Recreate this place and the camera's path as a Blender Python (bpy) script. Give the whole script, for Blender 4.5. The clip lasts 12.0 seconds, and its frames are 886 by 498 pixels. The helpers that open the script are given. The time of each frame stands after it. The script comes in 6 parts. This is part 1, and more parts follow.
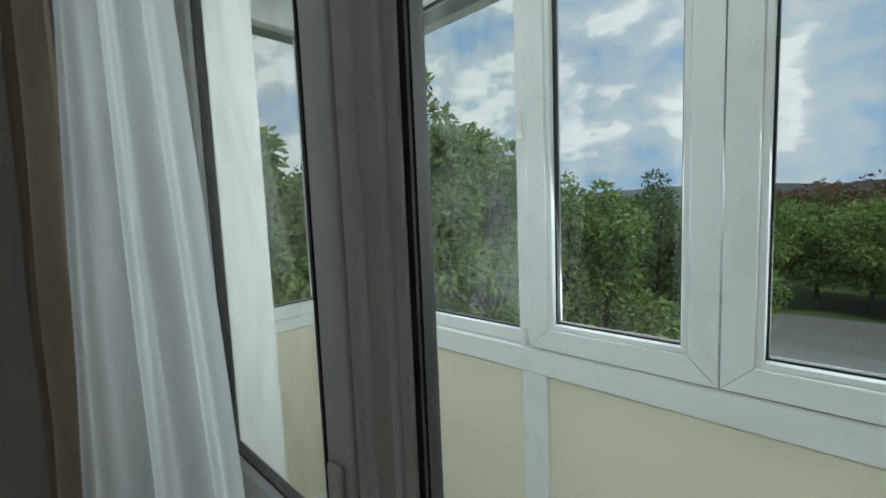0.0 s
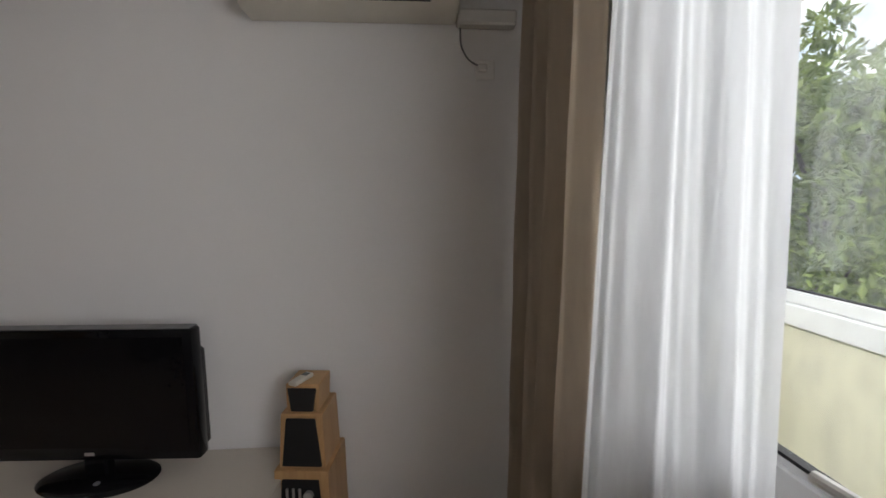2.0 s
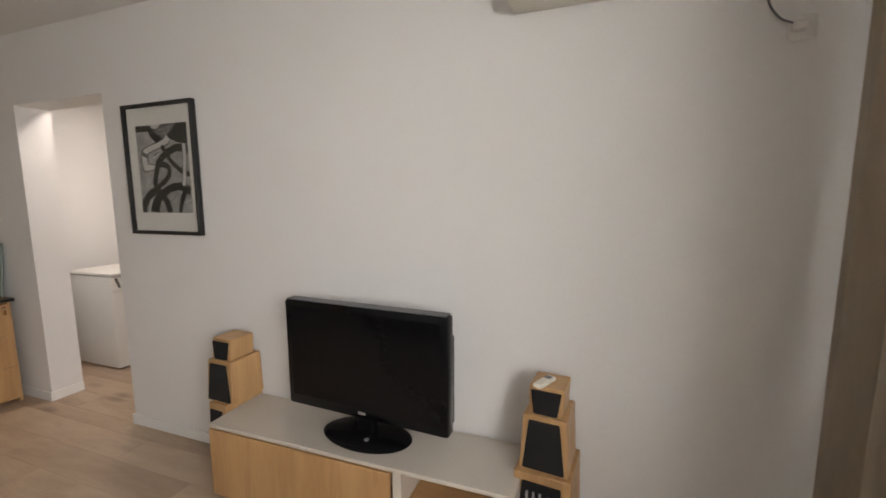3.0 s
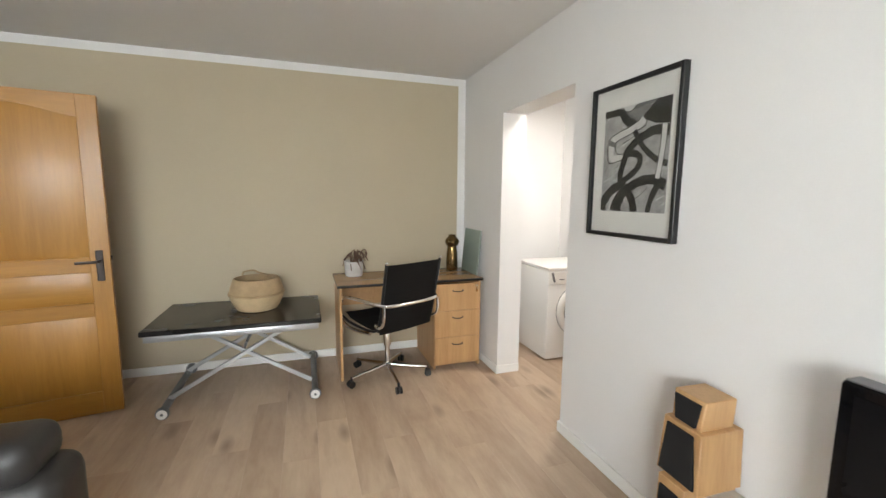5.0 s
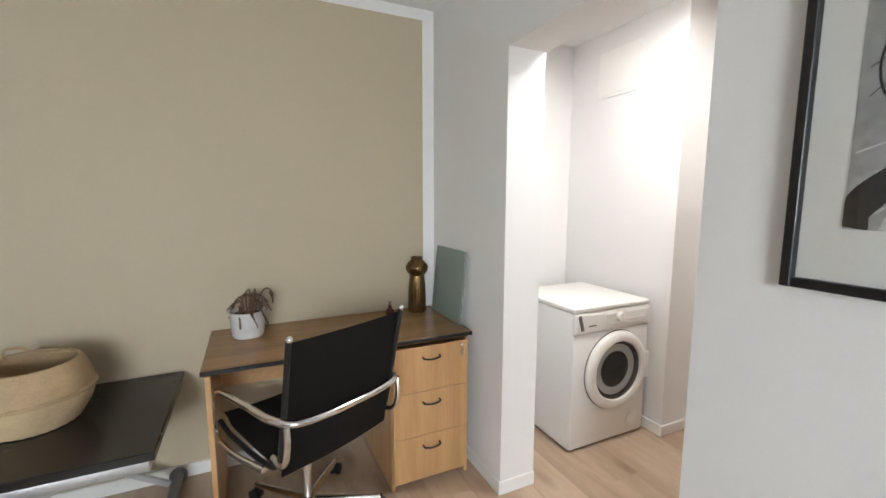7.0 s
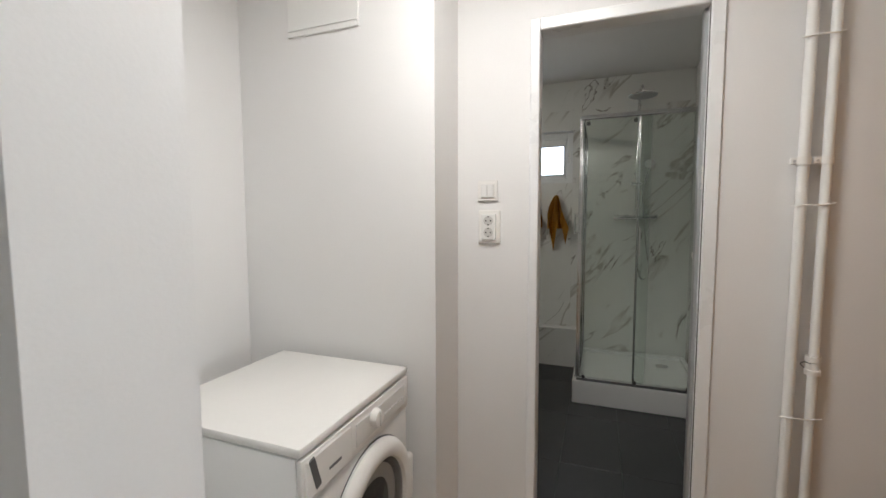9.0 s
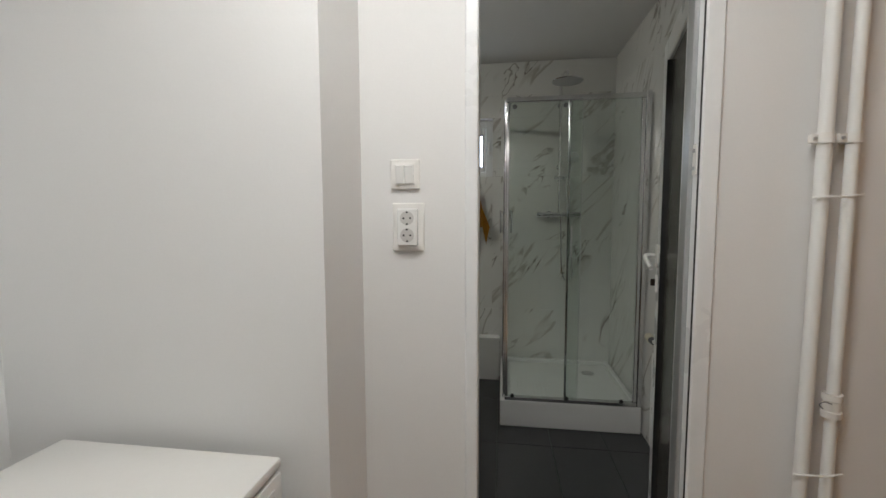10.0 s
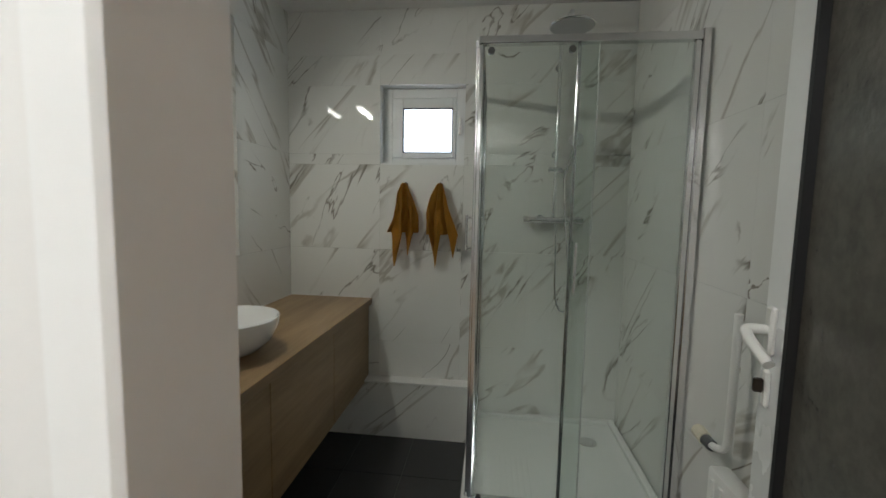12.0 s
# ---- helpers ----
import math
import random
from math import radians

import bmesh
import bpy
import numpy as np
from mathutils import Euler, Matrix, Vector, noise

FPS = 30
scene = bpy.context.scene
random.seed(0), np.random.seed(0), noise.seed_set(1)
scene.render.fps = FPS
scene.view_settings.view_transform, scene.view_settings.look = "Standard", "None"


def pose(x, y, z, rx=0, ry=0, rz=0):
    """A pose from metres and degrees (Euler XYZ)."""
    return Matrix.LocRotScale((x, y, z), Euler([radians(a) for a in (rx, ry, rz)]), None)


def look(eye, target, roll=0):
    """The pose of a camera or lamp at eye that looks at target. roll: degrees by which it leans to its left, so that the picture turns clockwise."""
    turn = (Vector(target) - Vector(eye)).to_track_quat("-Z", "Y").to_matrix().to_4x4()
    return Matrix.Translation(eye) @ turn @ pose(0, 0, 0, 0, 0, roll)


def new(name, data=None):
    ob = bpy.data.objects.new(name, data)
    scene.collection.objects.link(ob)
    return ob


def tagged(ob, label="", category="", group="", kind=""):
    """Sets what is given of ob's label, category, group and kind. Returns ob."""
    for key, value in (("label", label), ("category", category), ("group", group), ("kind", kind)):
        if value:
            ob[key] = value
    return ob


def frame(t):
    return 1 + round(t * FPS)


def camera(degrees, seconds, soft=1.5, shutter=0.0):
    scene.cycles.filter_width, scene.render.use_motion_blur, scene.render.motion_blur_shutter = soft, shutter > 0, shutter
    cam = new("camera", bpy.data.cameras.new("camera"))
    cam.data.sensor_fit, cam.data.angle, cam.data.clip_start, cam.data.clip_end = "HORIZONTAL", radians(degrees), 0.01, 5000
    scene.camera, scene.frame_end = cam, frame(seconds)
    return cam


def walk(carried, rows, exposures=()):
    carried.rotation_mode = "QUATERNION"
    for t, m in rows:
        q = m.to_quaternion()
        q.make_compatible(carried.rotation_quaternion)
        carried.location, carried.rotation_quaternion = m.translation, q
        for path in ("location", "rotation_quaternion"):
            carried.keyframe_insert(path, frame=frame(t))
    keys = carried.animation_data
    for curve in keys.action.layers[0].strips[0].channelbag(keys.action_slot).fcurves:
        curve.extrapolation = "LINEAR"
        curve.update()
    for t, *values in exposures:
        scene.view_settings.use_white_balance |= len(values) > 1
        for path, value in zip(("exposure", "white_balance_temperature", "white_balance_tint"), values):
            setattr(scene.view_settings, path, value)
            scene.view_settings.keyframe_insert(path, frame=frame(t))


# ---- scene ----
cam = camera(94.0, 12.0, soft=1.5, shutter=0.12)
PATH = [
    (0, (0.647, 0.354, 1.528), (2.09, 1.726, 1.343), -2.3),
    (0.5, (0.597, 0.375, 1.516), (1.734, 2.007, 1.305), -1.8),
    (1, (0.523, 0.4, 1.507), (1.343, 2.209, 1.272), -1.2),
    (1.5, (0.405, 0.422, 1.514), (0.903, 2.342, 1.253), -0.3),
    (2, (0.299, 0.437, 1.475), (0.433, 2.42, 1.249), -0.4),
    (2.5, (0.17, 0.471, 1.496), (-0.091, 2.437, 1.242), -0.1),
    (3, (-0.006, 0.495, 1.492), (-0.69, 2.357, 1.237), -0.4),
    (3.5, (-0.175, 0.502, 1.49), (-1.298, 2.138, 1.239), -0.5),
    (3.7, (-0.233, 0.514, 1.488), (-1.516, 2.027, 1.239), -0.5),
    (5.3, (-0.897, 0.788, 1.469), (-2.816, 1.281, 1.197), 0.6),
    (5.5, (-1.017, 0.828, 1.469), (-2.948, 1.266, 1.185), 0.6),
    (6, (-1.365, 0.954, 1.459), (-3.303, 1.363, 1.182), 0.7),
    (6.5, (-1.747, 1.039, 1.44), (-3.644, 1.616, 1.174), 0.7),
    (7, (-2.142, 1.162, 1.466), (-3.94, 2.001, 1.218), 0.1),
    (7.5, (-2.491, 1.362, 1.465), (-4.105, 2.52, 1.238), -0.4),
    (7.7, (-2.616, 1.445, 1.475), (-4.123, 2.741, 1.246), -0.5),
    (9.3, (-3.255, 2.132, 1.397), (-3.786, 4.055, 1.253), -0.2),
    (9.5, (-3.291, 2.237, 1.4), (-3.722, 4.184, 1.248), -0.2),
    (10, (-3.345, 2.507, 1.4), (-3.623, 4.481, 1.242), -0.2),
    (10.5, (-3.358, 2.771, 1.415), (-3.523, 4.756, 1.235), 0.2),
    (11, (-3.321, 3.031, 1.41), (-3.438, 5.018, 1.212), 0.7),
    (11.5, (-3.286, 3.264, 1.417), (-3.422, 5.25, 1.223), 1.1),
    (12, (-3.251, 3.5, 1.455), (-3.472, 5.479, 1.269), 1.2),
]
walk(cam, [(t, look(e, g, r)) for t, e, g, r in PATH],
     exposures=[(0.0, -1.12, 6300, 2), (1.0, -0.95, 6250, 2), (1.6, -0.2, 6750, 13), (2.0, 0.0, 6850, 18), (2.5, 0.55, 7050, 21), (3.0, 1.05, 7200, 17), (3.6, 1.4, 6500, 12),
                (5.3, 1.98, 6650, 10), (6.5, 2.02, 6250, 10), (7.7, 1.58, 6400, 11), (9.3, 1.15, 6250, 9), (10.5, 0.95, 6100, 6), (11.3, 0.95, 5900, 4), (12.0, 1.5, 6150, 5)])

# ---- light ----
world = bpy.data.worlds.new("sky")
scene.world = world
world.use_nodes = True
wn = world.node_tree.nodes
sky = wn.new("ShaderNodeTexSky")
sky.sky_type, sky.sun_disc = "NISHITA", False
sky.sun_elevation, sky.sun_rotation = radians(49), radians(195)
world.node_tree.links.new(sky.outputs[0], wn["Background"].inputs[0])
wn["Background"].inputs[1].default_value = 0.15

sun = new("sun", bpy.data.lights.new("sun", "SUN"))
sun.data.energy, sun.data.angle, sun.data.color = 4.5, radians(12), (1.0, 0.95, 0.88)
sun.matrix_world = look((-8, -30, 36), (0, 0, 0))

# the sky's light through the balcony glazing
glaze = new("balcony_skylight", bpy.data.lights.new("balcony_skylight", "AREA"))
glaze.data.shape, glaze.data.size, glaze.data.size_y = "RECTANGLE", 3.9, 1.25
glaze.data.energy, glaze.data.color = 100, (0.93, 0.97, 1.0)
glaze.matrix_world = look((1.84, -0.35, 1.75), (0, -0.35, 1.45))

# the sky's light through the balcony's end glazing
endl = new("balcony_end_skylight", bpy.data.lights.new("balcony_end_skylight", "AREA"))
endl.data.shape, endl.data.size, endl.data.size_y = "RECTANGLE", 0.27, 1.25
endl.data.energy, endl.data.color = 3.5, (0.93, 0.97, 1.0)
endl.matrix_world = look((1.56, 2.205, 1.75), (1.56, 0, 1.45))

# the nook's ceiling lamp
lamp = new("nook_lamp", bpy.data.lights.new("nook_lamp", "AREA"))
lamp.data.shape, lamp.data.size = "DISK", 0.42
lamp.data.energy, lamp.data.color = 6.1, (1.0, 0.95, 0.90)
lamp.matrix_world = look((-3.42, 2.84, 2.50), (-3.42, 2.84, 0))

# the lamp over the bathroom mirror
lamp = new("mirror_lamp", bpy.data.lights.new("mirror_lamp", "AREA"))
lamp.data.shape, lamp.data.size, lamp.data.size_y = "RECTANGLE", 0.32, 0.035
lamp.data.energy, lamp.data.color = 2.15, (1.0, 0.93, 0.80)
lamp.matrix_world = look((-4.36, 5.02, 2.285), (-3.5, 5.02, 1.3))

# ---- materials ----
def shader(name):
    m = bpy.data.materials.new(name)
    m.use_nodes = True
    nt = m.node_tree
    return m, nt, nt.nodes["Principled BSDF"]


def coords(nt, scale=(1, 1, 1), rot=(0, 0, 0), kind="Object"):
    tc, mp = nt.nodes.new("ShaderNodeTexCoord"), nt.nodes.new("ShaderNodeMapping")
    nt.links.new(tc.outputs[kind], mp.inputs[0])
    mp.inputs["Scale"].default_value = scale
    mp.inputs["Rotation"].default_value = [radians(a) for a in rot]
    return mp.outputs[0]


def noise_tex(nt, vec, scale, detail=4.0, rough=0.55, distort=0.0):
    n = nt.nodes.new("ShaderNodeTexNoise")
    n.inputs["Scale"].default_value, n.inputs["Detail"].default_value = scale, detail
    n.inputs["Roughness"].default_value, n.inputs["Distortion"].default_value = rough, distort
    nt.links.new(vec, n.inputs["Vector"])
    return n.outputs["Fac"]


def ramp(nt, fac, stops):
    r = nt.nodes.new("ShaderNodeValToRGB")
    el = r.color_ramp.elements
    while len(el) < len(stops):
        el.new(0.5)
    for e, (p, c) in zip(el, stops):
        e.position, e.color = p, (*c, 1)
    nt.links.new(fac, r.inputs[0])
    return r.outputs[0]


def mix(nt, fac, a, b, mode="MIX"):
    n = nt.nodes.new("ShaderNodeMix")
    n.data_type, n.blend_type = "RGBA", mode
    for sock, v in ((n.inputs[0], fac), (n.inputs[6], a), (n.inputs[7], b)):
        if isinstance(v, bpy.types.NodeSocket):
            nt.links.new(v, sock)
        else:
            sock.default_value = v if isinstance(v, (int, float)) else (*v, 1)
    return n.outputs[2]


def bump(nt, bsdf, height, strength=0.2, dist=0.002):
    b = nt.nodes.new("ShaderNodeBump")
    b.inputs["Strength"].default_value, b.inputs["Distance"].default_value = strength, dist
    nt.links.new(height, b.inputs["Height"])
    nt.links.new(b.outputs[0], bsdf.inputs["Normal"])


def plain(name, col, rough=0.5, metal=0.0, vary=0.08, scale=3.0, fine=60.0, relief=0.15, coat=0.0):
    """A surface with broad stains, fine grain and relief."""
    m, nt, b = shader(name)
    v = coords(nt)
    broad, grain = noise_tex(nt, v, scale), noise_tex(nt, v, fine, 3)
    lo, hi = [c * (1 - vary) for c in col], [min(1, c * (1 + vary)) for c in col]
    c = ramp(nt, broad, [(0.3, lo), (0.7, hi)])
    c = mix(nt, 0.25, c, ramp(nt, grain, [(0.35, lo), (0.65, hi)]))
    nt.links.new(c, b.inputs["Base Color"])
    r = nt.nodes.new("ShaderNodeMapRange")
    r.inputs[3].default_value, r.inputs[4].default_value = max(0.02, rough - 0.06), min(1, rough + 0.08)
    nt.links.new(broad, r.inputs[0])
    nt.links.new(r.outputs[0], b.inputs["Roughness"])
    b.inputs["Metallic"].default_value, b.inputs["Coat Weight"].default_value = metal, coat
    if relief:
        bump(nt, b, grain, relief)
    return m


def wood(name, dark, light, rough=0.4, along="x", scale=1.0, coat=0.0, random_each=0.0, knots=False, fine=0.3, grain=(0.7, 9)):
    """Long grain along one axis, with broad tone changes."""
    m, nt, b = shader(name)
    g, f = grain
    k = {"x": (g, f, f), "y": (f, g, f), "z": (f, f, g)}[along]
    tc, add = nt.nodes.new("ShaderNodeTexCoord"), nt.nodes.new("ShaderNodeVectorMath")
    info = nt.nodes.new("ShaderNodeObjectInfo")
    mul = nt.nodes.new("ShaderNodeMath")
    mul.operation, mul.inputs[1].default_value = "MULTIPLY", 37.0 if random_each else 0.0
    nt.links.new(info.outputs["Random"], mul.inputs[0])
    nt.links.new(tc.outputs["Object"], add.inputs[0])
    nt.links.new(mul.outputs[0], add.inputs[1])
    mp = nt.nodes.new("ShaderNodeMapping")
    mp.inputs["Scale"].default_value = [c * scale for c in k]
    nt.links.new(add.outputs[0], mp.inputs[0])
    v = mp.outputs[0]
    streak, pore = noise_tex(nt, v, 1.3, 5, 0.6, 0.6), noise_tex(nt, v, 9, 3, 0.7, 0.2)
    mid = [(a + c) / 2 for a, c in zip(dark, light)]
    c = ramp(nt, streak, [(0.22, dark), (0.46, mid), (0.60, light)])
    c = mix(nt, fine, c, ramp(nt, pore, [(0.35, dark), (0.6, light)]))
    if knots:
        vor = nt.nodes.new("ShaderNodeTexVoronoi")
        vor.inputs["Scale"].default_value = 0.75
        km = nt.nodes.new("ShaderNodeMapping")
        km.inputs["Scale"].default_value = (2.2, 6.0, 6.0)
        nt.links.new(add.outputs[0], km.inputs[0])
        nt.links.new(km.outputs[0], vor.inputs["Vector"])
        spot = ramp(nt, vor.outputs["Distance"], [(0.0, (0.95, 0.95, 0.95)), (0.07, (0.60, 0.60, 0.60)), (0.22, (0, 0, 0))])
        c = mix(nt, spot, c, [d * 0.55 for d in dark])
    if random_each:
        tone = ramp(nt, info.outputs["Random"], [(0, (1 - random_each,) * 3), (1, (1 + random_each * 0.4,) * 3)])
        c = mix(nt, 1.0, c, tone, "MULTIPLY")
    nt.links.new(c, b.inputs["Base Color"])
    b.inputs["Roughness"].default_value, b.inputs["Coat Weight"].default_value = rough, coat
    b.inputs["Coat Roughness"].default_value = 0.15
    bump(nt, b, pore, 0.12, 0.001)
    return m


def glass(name, tint=(1, 1, 1), rough=0.0, haze=0.0):
    """Clear thin pane: mirror gloss by Fresnel over a see-through sheet, with faint pale haze for dust or painted
    reflection.
    """
    m, nt, b = shader(name)
    nt.nodes.remove(b)
    out = nt.nodes["Material Output"]
    tr, gl, fr, mx = (nt.nodes.new("ShaderNode" + n) for n in ("BsdfTransparent", "BsdfGlossy", "LayerWeight", "MixShader"))
    tr.inputs[0].default_value, gl.inputs["Roughness"].default_value = (*tint, 1), rough
    fr.inputs[0].default_value = 0.5
    pw, sc = nt.nodes.new("ShaderNodeMath"), nt.nodes.new("ShaderNodeMath")
    pw.operation, pw.inputs[1].default_value = "POWER", 4.5
    sc.operation, sc.inputs[1].default_value, sc.inputs[2].default_value = "MULTIPLY_ADD", 0.9, 0.025
    nt.links.new(fr.outputs["Facing"], pw.inputs[0])
    nt.links.new(pw.outputs[0], sc.inputs[0])
    nt.links.new(sc.outputs[0], mx.inputs[0])
    nt.links.new(tr.outputs[0], mx.inputs[1])
    nt.links.new(gl.outputs[0], mx.inputs[2])
    last = mx
    if haze:
        df, m2 = nt.nodes.new("ShaderNodeBsdfDiffuse"), nt.nodes.new("ShaderNodeMixShader")
        df.inputs[0].default_value = (0.75, 0.77, 0.75, 1)
        v = coords(nt, (1, 1, 0.35))
        f = ramp(nt, noise_tex(nt, v, 5, 5, 0.65, 0.8), [(0.42, (0, 0, 0)), (0.75, (haze,) * 3)])
        nt.links.new(f, m2.inputs[0])
        nt.links.new(mx.outputs[0], m2.inputs[1])
        nt.links.new(df.outputs[0], m2.inputs[2])
        last = m2
    nt.links.new(last.outputs[0], out.inputs[0])
    return m


def glow(name, col, strength):
    m, nt, b = shader(name)
    b.inputs["Base Color"].default_value = (*col, 1)
    b.inputs["Emission Color"].default_value, b.inputs["Emission Strength"].default_value = (*col, 1), strength
    return m


def marble_mat(name, run):
    """White marble whose veins run along one direction."""
    m, nt, b = shader(name)
    tc, add, info = (nt.nodes.new("ShaderNode" + n) for n in ("TexCoord", "VectorMath", "ObjectInfo"))
    mul = nt.nodes.new("ShaderNodeMath")
    mul.operation, mul.inputs[1].default_value = "MULTIPLY", 11.0
    nt.links.new(info.outputs["Random"], mul.inputs[0])
    nt.links.new(tc.outputs["Object"], add.inputs[0])
    nt.links.new(mul.outputs[0], add.inputs[1])

    turn = Vector(run).rotation_difference(Vector((1, 0, 0))).to_euler()

    def veins(lean, sc, scale, lo, hi, distort):
        spin, mp = nt.nodes.new("ShaderNodeMapping"), nt.nodes.new("ShaderNodeMapping")
        spin.inputs["Rotation"].default_value = [a + radians(lean) for a in turn]
        mp.inputs["Scale"].default_value = sc
        nt.links.new(add.outputs[0], spin.inputs[0])
        nt.links.new(spin.outputs[0], mp.inputs[0])
        n = noise_tex(nt, mp.outputs[0], scale, 5, 0.5, distort)
        sub, ab = nt.nodes.new("ShaderNodeMath"), nt.nodes.new("ShaderNodeMath")
        sub.operation, sub.inputs[1].default_value, ab.operation = "SUBTRACT", 0.5, "ABSOLUTE"
        nt.links.new(n, sub.inputs[0])
        nt.links.new(sub.outputs[0], ab.inputs[0])
        mask = noise_tex(nt, mp.outputs[0], scale * 1.7, 2)
        k = ramp(nt, ab.outputs[0], [(lo, (1, 1, 1)), (hi, (0, 0, 0))])
        return mix(nt, 1.0, k, ramp(nt, mask, [(0.48, (0, 0, 0)), (0.58, (1, 1, 1))]), "MULTIPLY")

    wide = veins(0, (0.40, 1.7, 1.7), 1.45, 0.003, 0.024, 1.1)
    thin = veins(7, (0.45, 1.6, 1.6), 1.7, 0.0012, 0.009, 1.4)
    cloud = noise_tex(nt, tc.outputs["Object"], 1.2, 3)
    c = ramp(nt, cloud, [(0.3, (0.755, 0.755, 0.73)), (0.7, (0.80, 0.80, 0.78))])
    c = mix(nt, wide, c, (0.49, 0.47, 0.43))
    c = mix(nt, thin, c, (0.25, 0.23, 0.20))
    nt.links.new(c, b.inputs["Base Color"])
    b.inputs["Roughness"].default_value = 0.045
    return m


WALL = plain("white_wall_paint", (0.78, 0.775, 0.765), 0.75, vary=0.025, scale=1.2, fine=140, relief=0.12)
BEIGE = plain("beige_wall_paint", (0.49, 0.42, 0.297), 0.7, vary=0.03, scale=1.3, fine=140, relief=0.12)
CEIL = plain("ceiling_paint", (0.76, 0.755, 0.745), 0.8, vary=0.02, scale=1.0, fine=120, relief=0.1)
TRIM = plain("white_trim_paint", (0.82, 0.82, 0.80), 0.45, vary=0.02, fine=80, relief=0.05)
PVC = plain("white_pvc", (0.80, 0.81, 0.81), 0.28, vary=0.03, scale=4, fine=50, relief=0.03)
RUBBER = plain("black_rubber", (0.012, 0.012, 0.013), 0.55, vary=0.2)
CREAM = plain("cream_panel", (0.80, 0.77, 0.60), 0.5, vary=0.03, scale=3, relief=0.05)
CHROME = plain("chrome", (0.80, 0.80, 0.81), 0.14, 1.0, vary=0.05, relief=0)
STEEL = plain("grey_painted_steel", (0.50, 0.51, 0.52), 0.32, 0.7, vary=0.06, relief=0.05)
BLACK = plain("black_plastic", (0.010, 0.010, 0.011), 0.35, vary=0.15, relief=0.05)
GLOSS = plain("gloss_black", (0.006, 0.006, 0.007), 0.09, vary=0.1, relief=0)
BEECH = wood("beech_laminate", (0.40, 0.222, 0.092), (0.56, 0.34, 0.158), 0.4, "z", 0.9)
BEECHX = wood("beech_laminate_across", (0.42, 0.235, 0.100), (0.58, 0.35, 0.162), 0.4, "x", 0.9)
DESKTOP = wood("desk_top_laminate", (0.20, 0.11, 0.045), (0.34, 0.195, 0.085), 0.22, "y", 0.6)
OAKDOOR = wood("varnished_pine", (0.30, 0.130, 0.016), (0.41, 0.195, 0.030), 0.42, "z", 0.6, coat=0.12)
OAKDOORX = wood("varnished_pine_across", (0.30, 0.130, 0.016), (0.41, 0.195, 0.030), 0.42, "y", 0.6, coat=0.12)
FLOORW = wood("oak_laminate", (0.325, 0.218, 0.142), (0.545, 0.418, 0.302), 0.36, "x", 0.34, random_each=0.06, knots=True, fine=0.20, grain=(1.5, 6.5))
VANW = wood("vanity_oak", (0.175, 0.108, 0.048), (0.33, 0.222, 0.115), 0.38, "y", 0.7)
LEATHER = plain("black_leather", (0.009, 0.008, 0.008), 0.75, vary=0.2, scale=6, fine=220, relief=0.4)
SOFA = plain("dark_grey_leather", (0.030, 0.028, 0.027), 0.42, vary=0.15, scale=6, fine=180, relief=0.4)
ENAMEL = plain("white_enamel", (0.80, 0.80, 0.78), 0.22, vary=0.02, relief=0.02, coat=0.3)
PLASTIC = plain("white_plastic", (0.80, 0.79, 0.76), 0.35, vary=0.02, relief=0.02)
ACMAT = plain("cream_white_plastic", (0.72, 0.70, 0.62), 0.4, vary=0.03, relief=0.02)
CERAMIC = plain("white_ceramic", (0.83, 0.83, 0.82), 0.08, vary=0.01, relief=0)
TILE = plain("anthracite_tile", (0.042, 0.043, 0.046), 0.38, vary=0.18, scale=3, fine=70, relief=0.15)
GROUT = plain("grey_grout", (0.16, 0.16, 0.16), 0.9, vary=0.1)
MARBLE = marble_mat("veined_marble_tile", (1, 0, 1.15))
MARBLEX = marble_mat("veined_marble_tile_side", (0, -1, 1.15))
GLASS = glass("window_glass", (0.97, 0.985, 0.98))
# pale haze: dust on the fixed light, painted curtain reflection on the balcony door
DUST_SHEEN = glass("dust_sheen_glass", (0.96, 0.98, 0.97), 0.0, 0.17)
SHOWERG = glass("shower_glass", (0.94, 0.97, 0.955))


def cloth(name, col, through_share, holes=0.0, weave=900):
    """Woven cloth that lets some light through."""
    m, nt, b = shader(name)
    v = coords(nt)
    grain = noise_tex(nt, coords(nt, (1, 1, 0.15)), 40, 4)
    c = ramp(nt, grain, [(0.3, [k * 0.9 for k in col]), (0.7, col)])
    nt.links.new(c, b.inputs["Base Color"])
    b.inputs["Roughness"].default_value = 0.95
    bump(nt, b, noise_tex(nt, v, weave, 2), 0.3, 0.001)
    tl, mx = nt.nodes.new("ShaderNodeBsdfTranslucent"), nt.nodes.new("ShaderNodeMixShader")
    nt.links.new(c, tl.inputs[0])
    mx.inputs[0].default_value = through_share
    nt.links.new(b.outputs[0], mx.inputs[1])
    nt.links.new(tl.outputs[0], mx.inputs[2])
    last = mx
    if holes:
        tr, m2 = nt.nodes.new("ShaderNodeBsdfTransparent"), nt.nodes.new("ShaderNodeMixShader")
        m2.inputs[0].default_value = holes
        nt.links.new(mx.outputs[0], m2.inputs[1])
        nt.links.new(tr.outputs[0], m2.inputs[2])
        last = m2
    nt.links.new(last.outputs[0], nt.nodes["Material Output"].inputs[0])
    return m


